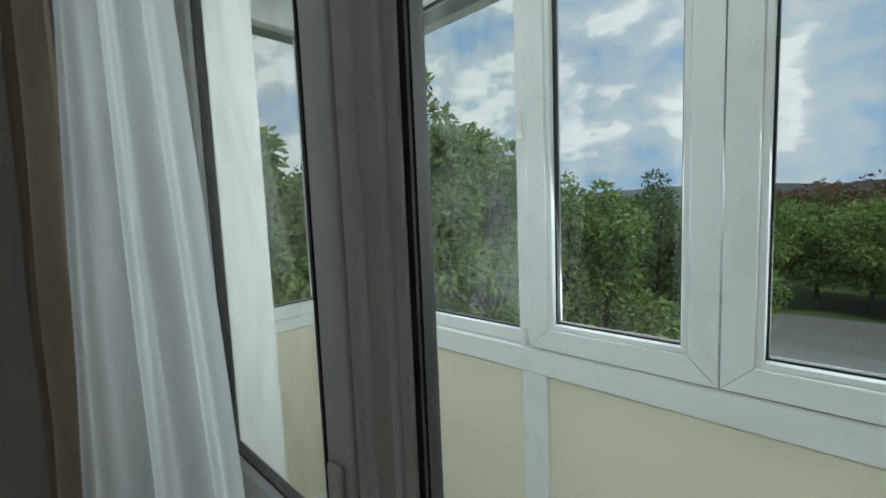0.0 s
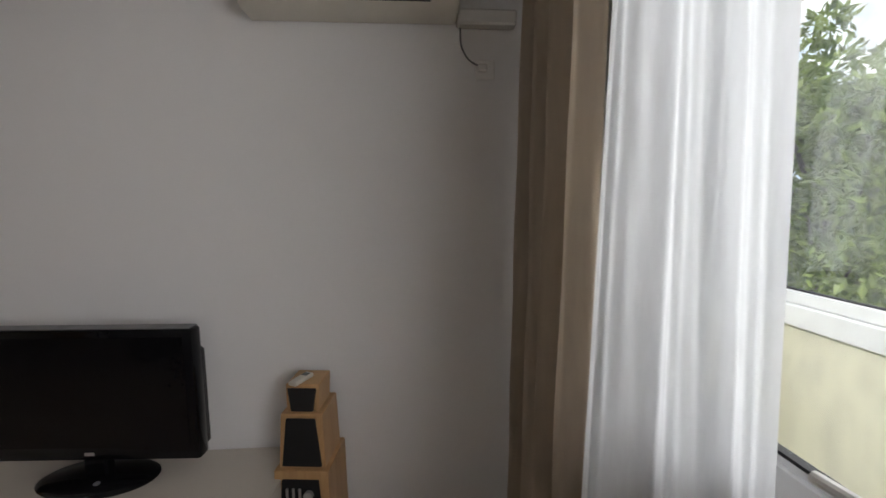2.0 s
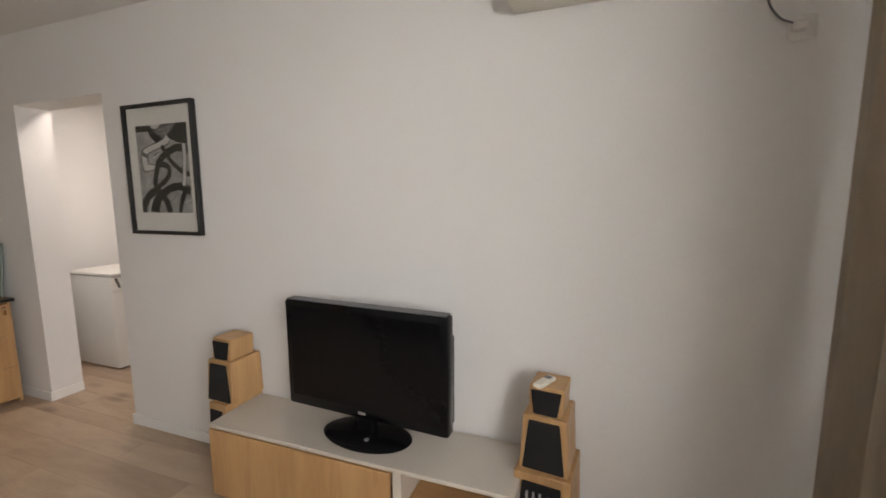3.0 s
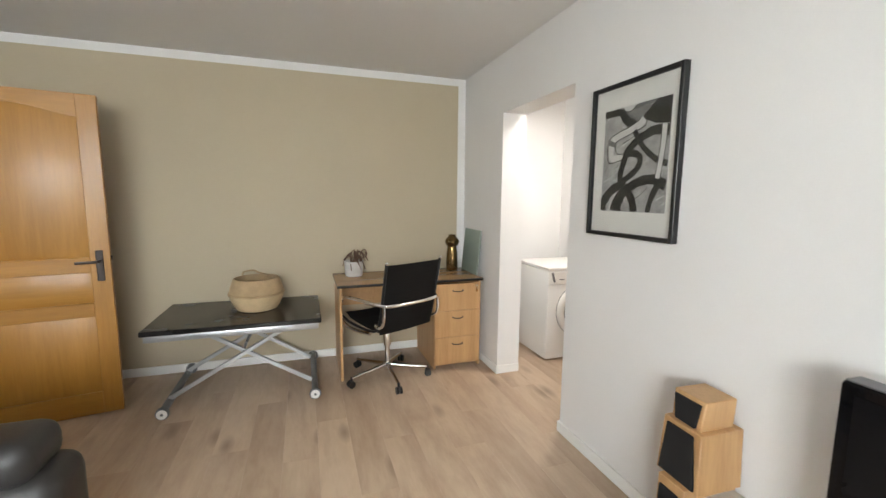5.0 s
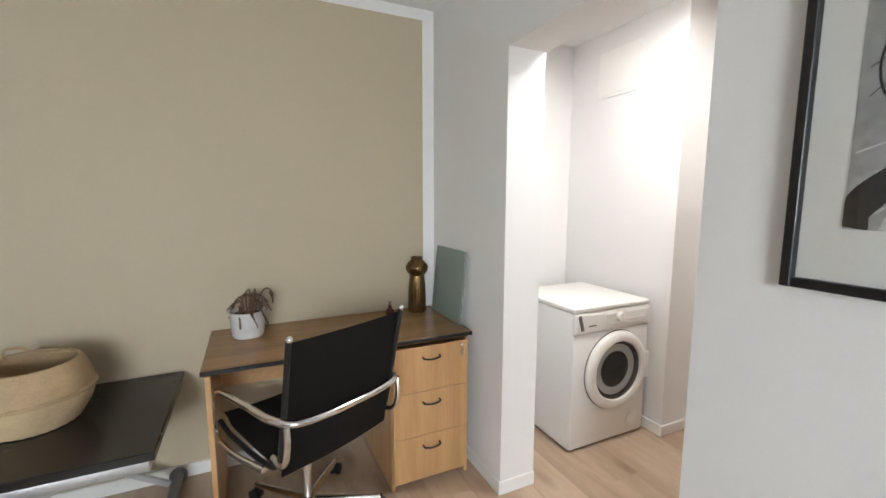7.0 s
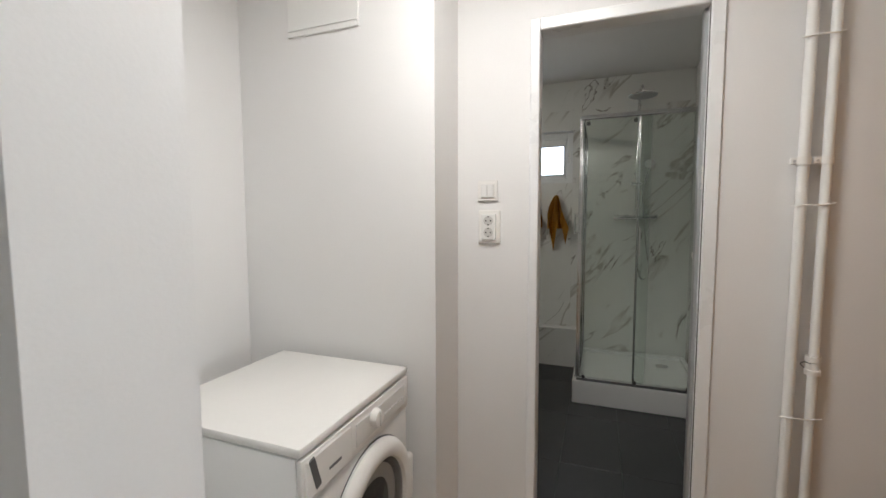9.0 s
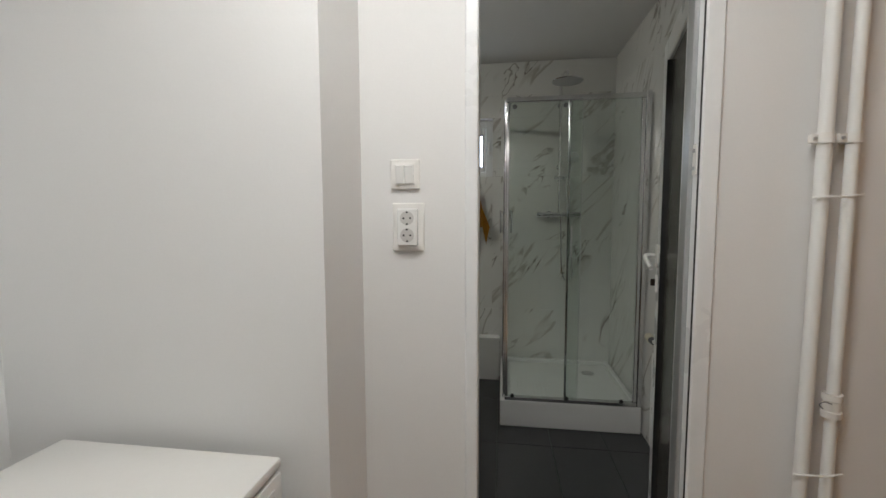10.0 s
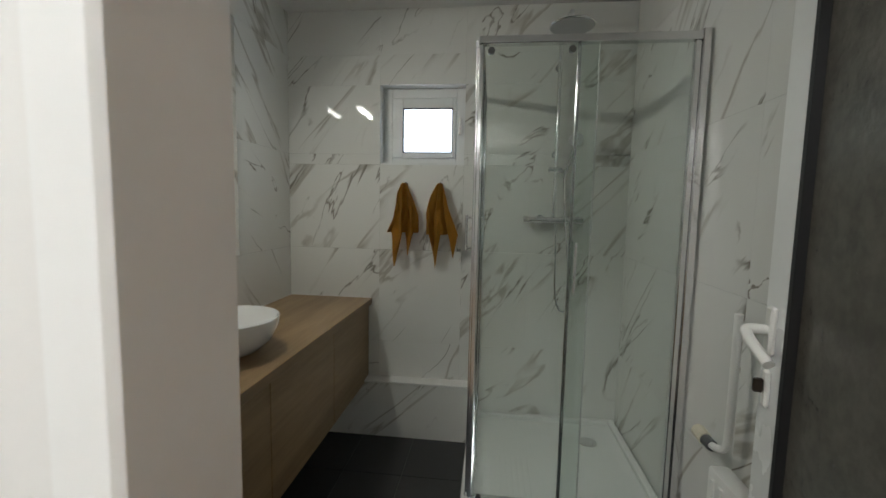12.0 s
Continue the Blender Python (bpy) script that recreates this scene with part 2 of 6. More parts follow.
def leaf_mat(name, lo, hi):
    m, nt, b = shader(name)
    geo = nt.nodes.new("ShaderNodeNewGeometry")
    c = ramp(nt, geo.outputs["Random Per Island"], [(0.0, lo), (0.6, hi), (1.0, [k * 1.3 for k in hi])])
    nt.links.new(c, b.inputs["Base Color"])
    b.inputs["Roughness"].default_value = 0.5
    tl, mx = nt.nodes.new("ShaderNodeBsdfTranslucent"), nt.nodes.new("ShaderNodeMixShader")
    nt.links.new(c, tl.inputs[0])
    mx.inputs[0].default_value = 0.35
    nt.links.new(b.outputs[0], mx.inputs[1])
    nt.links.new(tl.outputs[0], mx.inputs[2])
    nt.links.new(mx.outputs[0], nt.nodes["Material Output"].inputs[0])
    return m


def cloud_mat(name):
    m, nt, b = shader(name)
    nt.nodes.remove(b)
    em = nt.nodes.new("ShaderNodeEmission")
    v = coords(nt, (1, 1, 1.6))
    big, soft = noise_tex(nt, v, 0.0125, 12, 0.56, 0.0), noise_tex(nt, v, 0.004, 4, 0.5)
    c = ramp(nt, big, [(0.34, (0.24, 0.42, 0.70)), (0.42, (0.44, 0.55, 0.70)), (0.49, (0.58, 0.64, 0.72)), (0.55, (1.06, 1.07, 1.08)), (0.62, (0.72, 0.76, 0.81)), (0.74, (0.52, 0.58, 0.66))])
    c = mix(nt, 0.22, c, ramp(nt, soft, [(0.35, (0.42, 0.50, 0.62)), (0.65, (0.95, 0.97, 1.0))]))
    nt.links.new(c, em.inputs[0])
    em.inputs[1].default_value = 1.9
    nt.links.new(em.outputs[0], nt.nodes["Material Output"].inputs[0])
    return m


BEIGEC = cloth("beige_curtain_cloth", (0.66, 0.58, 0.48), 0.22)
SHEER = cloth("white_voile", (0.82, 0.84, 0.86), 0.49, 0.10)
MUSTARD = cloth("mustard_towel_cloth", (0.52, 0.26, 0.035), 0.05, 0, 500)
LEAF1 = leaf_mat("green_leaves", (0.085, 0.14, 0.03), (0.27, 0.37, 0.10))
LEAF2 = leaf_mat("deep_green_leaves", (0.04, 0.08, 0.022), (0.12, 0.18, 0.05))
LEAF3 = leaf_mat("dry_red_leaves", (0.10, 0.05, 0.025), (0.20, 0.10, 0.05))
BARK = plain("bark", (0.09, 0.075, 0.06), 0.9, vary=0.3, scale=8, fine=30, relief=0.6)
GRASS = plain("rough_grass", (0.07, 0.10, 0.035), 0.95, vary=0.4, scale=0.15, fine=2, relief=0)
ASPHALT = plain("asphalt", (0.17, 0.175, 0.17), 0.9, vary=0.15, scale=0.3, fine=8, relief=0.2)
CLOUDS = cloud_mat("cloudy_sky")
BASKETM = plain("woven_seagrass", (0.46, 0.33, 0.185), 0.8, vary=0.2, scale=9, fine=120, relief=0.8)
BASKETD = plain("woven_seagrass_lower", (0.55, 0.41, 0.24), 0.8, vary=0.2, scale=9, fine=120, relief=0.8)
BRONZE = plain("bronze_glaze", (0.20, 0.125, 0.05), 0.14, 0.85, vary=0.25, scale=5, relief=0)
TEAL = plain("sage_glass_board", (0.25, 0.31, 0.28), 0.18, vary=0.05, scale=3, relief=0.02)
PAPER = plain("picture_mount", (0.70, 0.67, 0.64), 0.8, vary=0.02)
ARTGREY = plain("art_grey_wash", (0.33, 0.315, 0.31), 0.8, vary=0.35, scale=14, fine=45, relief=0)
ARTDARK = plain("art_dark_ink", (0.022, 0.019, 0.017), 0.7, vary=0.3, scale=12, relief=0)
ARTMID = plain("art_mid_wash", (0.14, 0.132, 0.13), 0.8, vary=0.4, scale=20, fine=60, relief=0)
ARTLIGHT = plain("art_light_wash", (0.56, 0.54, 0.53), 0.8, vary=0.15, scale=14, relief=0)
POTM = plain("grey_white_pot", (0.60, 0.58, 0.56), 0.4, vary=0.18, scale=9, fine=30, relief=0.05)
TWIG = plain("dried_plant", (0.13, 0.075, 0.05), 0.8, vary=0.35, scale=20)
SPKCLOTH = plain("speaker_cloth", (0.010, 0.010, 0.011), 0.9, vary=0.2, fine=300, relief=0.3)
IRON = plain("dark_bronze_fitting", (0.035, 0.024, 0.018), 0.42, 0.3, vary=0.2)
GREYT = plain("dark_grey_tube", (0.16, 0.165, 0.17), 0.4, 0.4, vary=0.1, relief=0.05)
DARKG = plain("dark_obscure_glass", (0.085, 0.078, 0.066), 0.22, vary=0.35, scale=6, fine=45, relief=0.9)
DRUM = plain("drum_dark_steel", (0.09, 0.085, 0.08), 0.3, 0.6, vary=0.2)
SBTOP = plain("sideboard_top_laminate", (0.60, 0.55, 0.48), 0.35, vary=0.03, fine=90, relief=0.04)
# the bathroom pane emits light itself, in place of daylight behind it
FROST = glow("frosted_glow_pane", (0.80, 0.88, 1.0), 1.6)
LAMPG = glow("lamp_diffuser", (1.0, 0.95, 0.88), 3.0)
OLDPIPE = plain("old_cream_paint", (0.70, 0.66, 0.52), 0.5, vary=0.12, scale=20)
GLOSS.node_tree.nodes["Principled BSDF"].inputs["Specular IOR Level"].default_value = 0.2


# ---- building blocks ----
def box(bm, x0, x1, y0, y1, z0, z1, bevel=0.0, seg=1):
    """A box, with its edges rounded by bevel."""
    m = Matrix.LocRotScale(((x0 + x1) / 2, (y0 + y1) / 2, (z0 + z1) / 2), None, (abs(x1 - x0), abs(y1 - y0), abs(z1 - z0)))
    vs = bmesh.ops.create_cube(bm, size=1, matrix=m)["verts"]
    if bevel:
        es = list({e for v in vs for e in v.link_edges})
        bmesh.ops.bevel(bm, geom=es, offset=bevel, segments=seg, affect="EDGES", profile=0.5)
    return bm


def boxes(*rows, bevel=0.0):
    bm = bmesh.new()
    for r in rows:
        box(bm, *r, bevel=bevel)
    return bm


def rod(bm, a, b, r, r2=None, n=14, cap=True):
    """A round bar from a to b."""
    a, b = Vector(a), Vector(b)
    d = b - a
    m = Matrix.Translation((a + b) / 2) @ d.to_track_quat("Z", "Y").to_matrix().to_4x4()
    bmesh.ops.create_cone(bm, cap_ends=cap, segments=n, radius1=r, radius2=r if r2 is None else r2, depth=d.length, matrix=m)
    return bm


def lathe(profile, n=32, bm=None, at=(0, 0, 0)):
    """A turned body from rows of (radius, height)."""
    bm = bm or bmesh.new()
    rings = []
    for r, z in profile:
        rings.append([bm.verts.new((at[0] + r * math.cos(2 * math.pi * k / n), at[1] + r * math.sin(2 * math.pi * k / n), at[2] + z)) for k in range(n)])
    for a, b in zip(rings, rings[1:]):
        for k in range(n):
            bm.faces.new((a[k], a[(k + 1) % n], b[(k + 1) % n], b[k]))
    return bm


def tube(points, r, n=10, bm=None, smooth=6):
    """A bent round tube through the points."""
    bm = bm or bmesh.new()
    pts = [Vector(p) for p in points]
    if smooth and len(pts) > 2:
        out = []
        ext = [pts[0] * 2 - pts[1]] + pts + [pts[-1] * 2 - pts[-2]]
        for i in range(1, len(ext) - 2):
            p0, p1, p2, p3 = ext[i - 1:i + 3]
            for k in range(smooth):
                t = k / smooth
                out.append(0.5 * (2 * p1 + (p2 - p0) * t + (2 * p0 - 5 * p1 + 4 * p2 - p3) * t * t + (3 * p1 - p0 - 3 * p2 + p3) * t ** 3))
        pts = out + [pts[-1]]
    rings, up = [], None
    for i, p in enumerate(pts):
        d = (pts[min(i + 1, len(pts) - 1)] - pts[max(i - 1, 0)]).normalized()
        side = d.orthogonal().normalized() if up is None else (up - d * up.dot(d)).normalized()
        up = side
        o = d.cross(side)
        rings.append([bm.verts.new(p + (side * math.cos(a) + o * math.sin(a)) * r) for a in (2 * math.pi * k / n for k in range(n))])
    for a, b in zip(rings, rings[1:]):
        for k in range(n):
            bm.faces.new((a[k], a[(k + 1) % n], b[(k + 1) % n], b[k]))
    bm.faces.new(rings[0][::-1]), bm.faces.new(rings[-1])
    return bm


def sheet(us, vs, fn, thick=0.0):
    """A grid of points fn(u, v)."""
    bm = bmesh.new()
    g = [[bm.verts.new(fn(u, v)) for v in vs] for u in us]
    for a, b in zip(g, g[1:]):
        for k in range(len(vs) - 1):
            bm.faces.new((a[k], b[k], b[k + 1], a[k + 1]))
    if thick:
        bmesh.ops.solidify(bm, geom=bm.faces[:], thickness=thick)
    return bm


def span(a, b, n):
    return [a + (b - a) * k / (n - 1) for k in range(n)]


def part(name, bm, material, parent=None, label="", smooth=True, at=None):
    """Links a bmesh as one mesh object, under a thing or a part."""
    me = bpy.data.meshes.new(name)
    bmesh.ops.recalc_face_normals(bm, faces=bm.faces[:])
    bm.to_mesh(me)
    bm.free()
    if smooth:
        me.shade_smooth()
        me.set_sharp_from_angle(angle=radians(35))
    me.materials.append(material)
    ob = new(name, me)
    ob.parent = parent
    if at:
        ob.location = at
    if label:
        tagged(ob, label)
    return ob


def thing(name, label, category, x=0.0, y=0.0, z=0.0, rz=0.0, group="", kind=""):
    ob = new(name)
    ob.empty_display_size = 0.1
    ob.location, ob.rotation_euler = (x, y, z), (0, 0, radians(rz))
    return tagged(ob, label, category, group, kind)


def setting(name, bm, material, label="", category="", smooth=False):
    ob = part(name, bm, material, None, label, smooth)
    return tagged(ob, label, category, kind="structure")


# ---- shell ----
XW, XE, YS, YN, H = -4.55, 1.00, -1.35, 2.22, 2.57
OX0, OX1, OH, YN2 = -3.735, -2.83, 2.122, 2.42
NKX0, NKX1, NKY, NKY2, NKH = -4.65, -2.24, 3.40, 3.665, 2.57
BX0, BX1, BY0, BY1, BH = -4.55, -2.44, 3.745, 6.08, 2.67

setting("floor", boxes((XW - 0.2, XE + 0.25, YS - 0.2, YN, -0.12, -0.009), (NKX0 - 0.1, NKX1 + 0.1, YN, NKY2 + 0.02, -0.12, -0.009)), GROUT,
        "pale oak laminate plank floor", "floor")
setting("ceiling", boxes((XW - 0.2, XE + 0.25, YS - 0.2, YN, H, H + 0.15)), CEIL, "plain white painted ceiling", "ceiling")
setting("ceiling_nook", boxes((NKX0 - 0.1, NKX1 + 0.1, YN2, NKY2 + 0.12, NKH, NKH + 0.15)), CEIL, "plain white painted ceiling of the laundry nook", "ceiling")
setting("ceiling_bathroom", boxes((BX0 - 0.1, BX1 + 0.1, BY0 - 0.1, BY1 + 0.3, BH, BH + 0.1)), CEIL, "plain painted bathroom ceiling", "ceiling")
setting("wall_north", boxes((XW - 0.2, OX0, YN, YN2, 0, H + 0.1), (OX1, XE + 0.25, YN, YN2, 0, H + 0.1), (OX0, OX1, YN, YN2, OH, H + 0.1)),
        WALL, "white painted wall with an open passage", "wall")
setting("wall_south", boxes((XW - 0.2, XE + 0.25, YS - 0.2, YS, 0, H + 0.1)), WALL, "white painted wall", "wall")
setting("wall_west", boxes((XW - 0.2, XW, YS, YN, 0, H + 0.1)), WALL, "white border round a beige painted wall", "wall")
setting("wall_west_paint", boxes((XW, XW + 0.003, YS + 0.075, YN - 0.075, 0.0, H - 0.065)), BEIGE, "beige painted field on the wall", "wall")
EY0, EY1, WZ0, WZ1, DY0 = -1.05, 1.60, 0.84, 2.30, 0.70
XO = XE + 0.19
setting("wall_east", boxes((XE, XO, YS - 0.2, EY0, 0, H + 0.1), (XE, XO, EY1, YN, 0, H + 0.1), (XE, XO, EY0, EY1, WZ1, H + 0.1),
        (XE, XO, EY0, DY0, 0, WZ0)), WALL, "white painted wall round the balcony window", "wall")
# laundry nook
setting("wall_nook_west", boxes((NKX0 - 0.1, NKX0, YN2, NKY + 0.3, 0, NKH)), WALL, "white painted wall of the nook", "wall")
setting("wall_nook_back", boxes((NKX0, -3.745, NKY, BY0 - 0.012, 0, NKH)), WALL, "white painted boxed-in wall behind the washing machine", "wall")
DX0, DX1, DH = -3.445, -2.798, 2.17
setting("wall_nook_door", boxes((-3.745, DX0, NKY2, BY0, 0, NKH), (DX1, NKX1 + 0.1, NKY2, BY0, 0, NKH), (DX0, DX1, NKY2, BY0, DH, NKH)), WALL,
        "white painted wall round the bathroom door", "wall")
setting("wall_nook_east", boxes((NKX1, NKX1 + 0.1, YN2, NKY2, 0, NKH)), WALL, "white painted wall of the nook", "wall")
# bathroom
setting("wall_bath_west", boxes((BX0 - 0.12, BX0 - 0.012, BY0, BY1 + 0.2, 0, BH)), GROUT, "bathroom wall behind marble tiles", "wall")
setting("wall_bath_east", boxes((BX1 + 0.012, BX1 + 0.12, BY0, BY1 + 0.2, 0, BH)), GROUT, "bathroom wall behind marble tiles", "wall")
BWX0, BWX1, BWZ0, BWZ1 = -3.95, -3.42, 1.735, 2.22
setting("wall_bath_north", boxes((BX0, BWX0, BY1 + 0.012, BY1 + 0.22, 0, BH), (BWX1, BX1 + 0.1, BY1 + 0.012, BY1 + 0.22, 0, BH),
        (BWX0, BWX1, BY1 + 0.012, BY1 + 0.22, 0, BWZ0), (BWX0, BWX1, BY1 + 0.012, BY1 + 0.22, BWZ1, BH)), WALL, "bathroom wall behind marble tiles", "wall")
setting("wall_bath_south", boxes((BX0, -3.745, BY0 - 0.012, BY0, 0, BH)), WALL, "white bathroom wall beside the door", "wall")
setting("floor_bathroom", boxes((BX0 - 0.1, BX1 + 0.1, NKY2 + 0.02, BY1 + 0.1, -0.12, -0.008)), GROUT, "dark grey tiled bathroom floor", "floor")

# ---- trim ----
def board(name, x0, x1, y0, y1, h=0.07):
    setting(name, boxes((x0, x1, y0, y1, 0, h), bevel=0.003), TRIM, "white painted skirting board", "baseboard")


board("baseboard", XW + 0.003, XW + 0.016, YS, YN)
board("baseboard", XW + 0.016, OX0 + 0.012, YN - 0.013, YN)
board("baseboard", OX0, OX0 + 0.012, YN, YN2)
board("baseboard", OX1 - 0.012, -1.76, YN - 0.013, YN)
board("baseboard", OX1 - 0.012, OX1, YN, YN2)
board("baseboard", 0.05, XE, YN - 0.013, YN)
board("baseboard", NKX0, -3.745, NKY - 0.013, NKY)
board("baseboard", -3.745, -3.732, NKY - 0.013, NKY2)
board("baseboard", -3.732, DX0 - 0.012, NKY2 - 0.013, NKY2)
board("baseboard", XW + 0.016, XE, YS, YS + 0.013)


# ---- balcony door and window ----
def bar(x, th, corners, bevel=0.004):
    """A frame bar with mitred ends: four (y, z) corners, from x to x + th."""
    bm = bmesh.new()
    near, far = [[bm.verts.new((px, y, z)) for y, z in corners] for px in (x, x + th)]
    bm.faces.new(near), bm.faces.new(far[::-1])
    for k in range(4):
        bm.faces.new((near[k], near[(k + 1) % 4], far[(k + 1) % 4], far[k]))
    bmesh.ops.recalc_face_normals(bm, faces=bm.faces[:])
    bmesh.ops.bevel(bm, geom=bm.edges[:], offset=bevel, segments=1, affect="EDGES", profile=0.5)
    return bm


def framed(parent, name, x, th, y0, y1, z0, z1, w, pane_mat, wb=None, wt=None, inset=0.0, g=0.006):
    """A white frame of four mitred bars, with glazing bead, black gasket and a pane, in a plane of constant x."""
    wb, wt = wb or w, wt or w
    a, b, c, d, m = y0 + w, y1 - w, z0 + wb, z1 - wt, x + (inset or th / 2)
    k, j = (0.018, 0.0006) if w > 0.06 else (0.0, 0.0006)
    ring = ((y0, z0), (y1, z0), (y1, z1), (y0, z1)), ((a - k, c - k), (b + k, c - k), (b + k, d + k), (a - k, d + k)), ((a, c), (b, c), (b, d), (a, d))

    def side(outer, inner, n, lo, depth, nm):
        p, q, s, t = outer[n], outer[(n + 1) % 4], inner[(n + 1) % 4], inner[n]
        gap = (j, 0) if n % 2 == 0 else (0, j)
        pts = [(p[0] + gap[0] * (1 if n == 0 else -1), p[1] + gap[1] * (1 if n == 1 else -1)), (q[0] - gap[0] * (1 if n == 0 else -1), q[1] - gap[1] * (1 if n == 1 else -1)),
               (s[0] - gap[0] * (1 if n == 0 else -1), s[1] - gap[1] * (1 if n == 1 else -1)), (t[0] + gap[0] * (1 if n == 0 else -1), t[1] + gap[1] * (1 if n == 1 else -1))]
        part(nm, bar(lo, depth, pts, 0.0025), PVC, parent)

    for n in range(4):
        side(ring[0], ring[1], n, x, th, "stile" if n % 2 else "rail")
        if k:
            side(ring[1], ring[2], n, x + 0.007, th - 0.011, "glazing_bead")
    part("gasket", boxes((m - 0.010, m + 0.010, a - 0.001, a + g, c, d), (m - 0.010, m + 0.010, b - g, b + 0.001, c, d),
         (m - 0.010, m + 0.010, a, b, c - 0.001, c + g), (m - 0.010, m + 0.010, a, b, d - g, d + 0.001)), RUBBER, parent, "black rubber glazing gasket")
    p = part("pane", boxes((m - 0.003, m + 0.003, a + 0.002, b - 0.002, c + 0.002, d - 0.002)), pane_mat, parent, "clear glass pane")
    p.visible_shadow = False
    return p


def lever(parent, at, turn, mat, spread=0.12, plate=0.15):
    """A lever handle on a long rounded plate."""
    h = part("handle", boxes((-0.006, 0.006, -0.016, 0.016, -plate / 2, plate / 2), bevel=0.004), mat, parent, "", at=at)
    h.rotation_euler = (0, 0, radians(turn))
    part("lever", tube([(0.0, 0, 0.0), (0.045, 0, 0.0), (0.055, 0.012, -0.004), (0.055, 0.05, -0.014), (0.052, spread, -0.03)], 0.010, 10), mat, h)
    return h


window = tagged(new("window_1"), "white plastic window beside the balcony door", "window", kind="structure")
framed(window, "w", XE - 0.050, 0.030, EY0, 0.722, WZ0, WZ1, 0.022, GLASS, wb=0.08, inset=0.014, g=0.020)
part("spacer", boxes((XE - 0.0475, XE - 0.0455, 0.684, 0.6875, WZ0 + 0.08, WZ1 - 0.022)), STEEL, window, "bright metal line between the seals")
part("coupling_post", boxes((XE - 0.058, XE - 0.015, 0.724, 0.812, 0, WZ1), bevel=0.005), PVC, window)
part("coupling_groove", boxes((XE - 0.045, XE - 0.018, 0.812, 0.821, 0, WZ1)), RUBBER, window)
part("coupling_bead", boxes((XE - 0.068, XE - 0.05, 0.764, 0.778, 0, WZ1), bevel=0.005), PVC, window)
part("jamb", boxes((XE - 0.045, XE - 0.015, 1.416, EY1 - 0.002, 0, WZ1), bevel=0.005), PVC, window)
part("head", boxes((XE - 0.044, XE - 0.016, 0.822, 1.415, 2.283, WZ1)), PVC, window)
setting("windowsill", boxes((XE - 0.10, XE + 0.0, EY0 - 0.05, 0.72, WZ0 - 0.03, WZ0), bevel=0.006), PVC, "white plastic window sill", "windowsill")

bdoor = thing("balcony_door", "white plastic balcony door with glazed upper part, closed", "door", XE - 0.05, 0.90, 0.0)
# the pane's pale haze paints in the white curtain's reflection
framed(bdoor, "d", -0.005, 0.032, -0.077, 0.513, 0.86, 2.28, 0.083, DUST_SHEEN, wb=0.158, inset=0.015)
part("stile", boxes((-0.005, 0.027, -0.077, 0.006, 0.02, 0.858), bevel=0.006), PVC, bdoor)
part("stile", boxes((-0.005, 0.027, 0.430, 0.513, 0.02, 0.858), bevel=0.006), PVC, bdoor)
part("rail", boxes((-0.004, 0.026, 0.008, 0.428, 0.02, 0.16), bevel=0.006), PVC, bdoor)
part("panel", boxes((0.004, 0.022, 0.0, 0.434, 0.155, 0.865), bevel=0.004), PVC, bdoor, "plain white lower panel")
lever(bdoor, (-0.012, -0.040, 1.095), 180, PLASTIC, -0.11, 0.16)

# ---- glazed balcony ----
FX, BYN = 1.87, 2.25
# unseen floor; its pale colour is chosen to bounce light onto frames and parapet
setting("balcony_floor", boxes((XE + 0.25, 2.02, -2.6, BYN + 0.1, -0.14, -0.005)), TRIM, "unseen balcony floor, made pale to bounce light", "floor")
setting("balcony_ceiling", boxes((XE + 0.25, 2.45, -2.6, BYN + 0.5, 2.56, 2.66)), CEIL, "white balcony ceiling slab with overhang", "ceiling")
setting("balcony_eave", boxes((FX + 0.12, FX + 0.42, -2.6, BYN + 0.42, 2.51, 2.56)), GREYT, "dark grey eave outside the balcony glazing", "eave")
setting("balcony_eave_end", boxes((XE + 0.3, FX + 0.42, BYN + 0.12, BYN + 0.36, 2.49, 2.56)), GREYT, "dark grey eave outside the balcony glazing", "eave")
setting("wall_balcony_south", boxes((XE + 0.09, 2.02, -2.7, -2.602, 0, 2.6)), WALL, "white balcony end wall", "wall")
setting("wall_balcony_corner", boxes((XE + 0.192, XE + 0.36, YN2 - 0.2, BYN + 0.12, 0, 2.56)), TRIM, "white balcony corner pillar", "wall")

glazing = tagged(new("window_2"), "white plastic balcony glazing over cream parapet panels", "window", kind="structure")
part("sill_bar", boxes((FX - 0.02, FX + 0.07, -2.6, BYN - 0.025, 0.955, 1.045), bevel=0.006), PVC, glazing)
part("top_bar", boxes((FX - 0.01, FX + 0.07, -2.6, BYN - 0.025, 2.40, 2.56), bevel=0.006), PVC, glazing)
part("bottom_bar", boxes((FX - 0.01, FX + 0.07, -2.6, BYN - 0.025, 0.0, 0.09), bevel=0.006), PVC, glazing)
part("corner_post", boxes((FX - 0.10, FX + 0.07, BYN - 0.024, BYN + 0.07, 0, 2.56), bevel=0.006), PVC, glazing)
# fixed light beside the corner
framed(glazing, "f", FX, 0.06, 1.105, BYN - 0.025, 1.046, 2.399, 0.05, DUST_SHEEN)
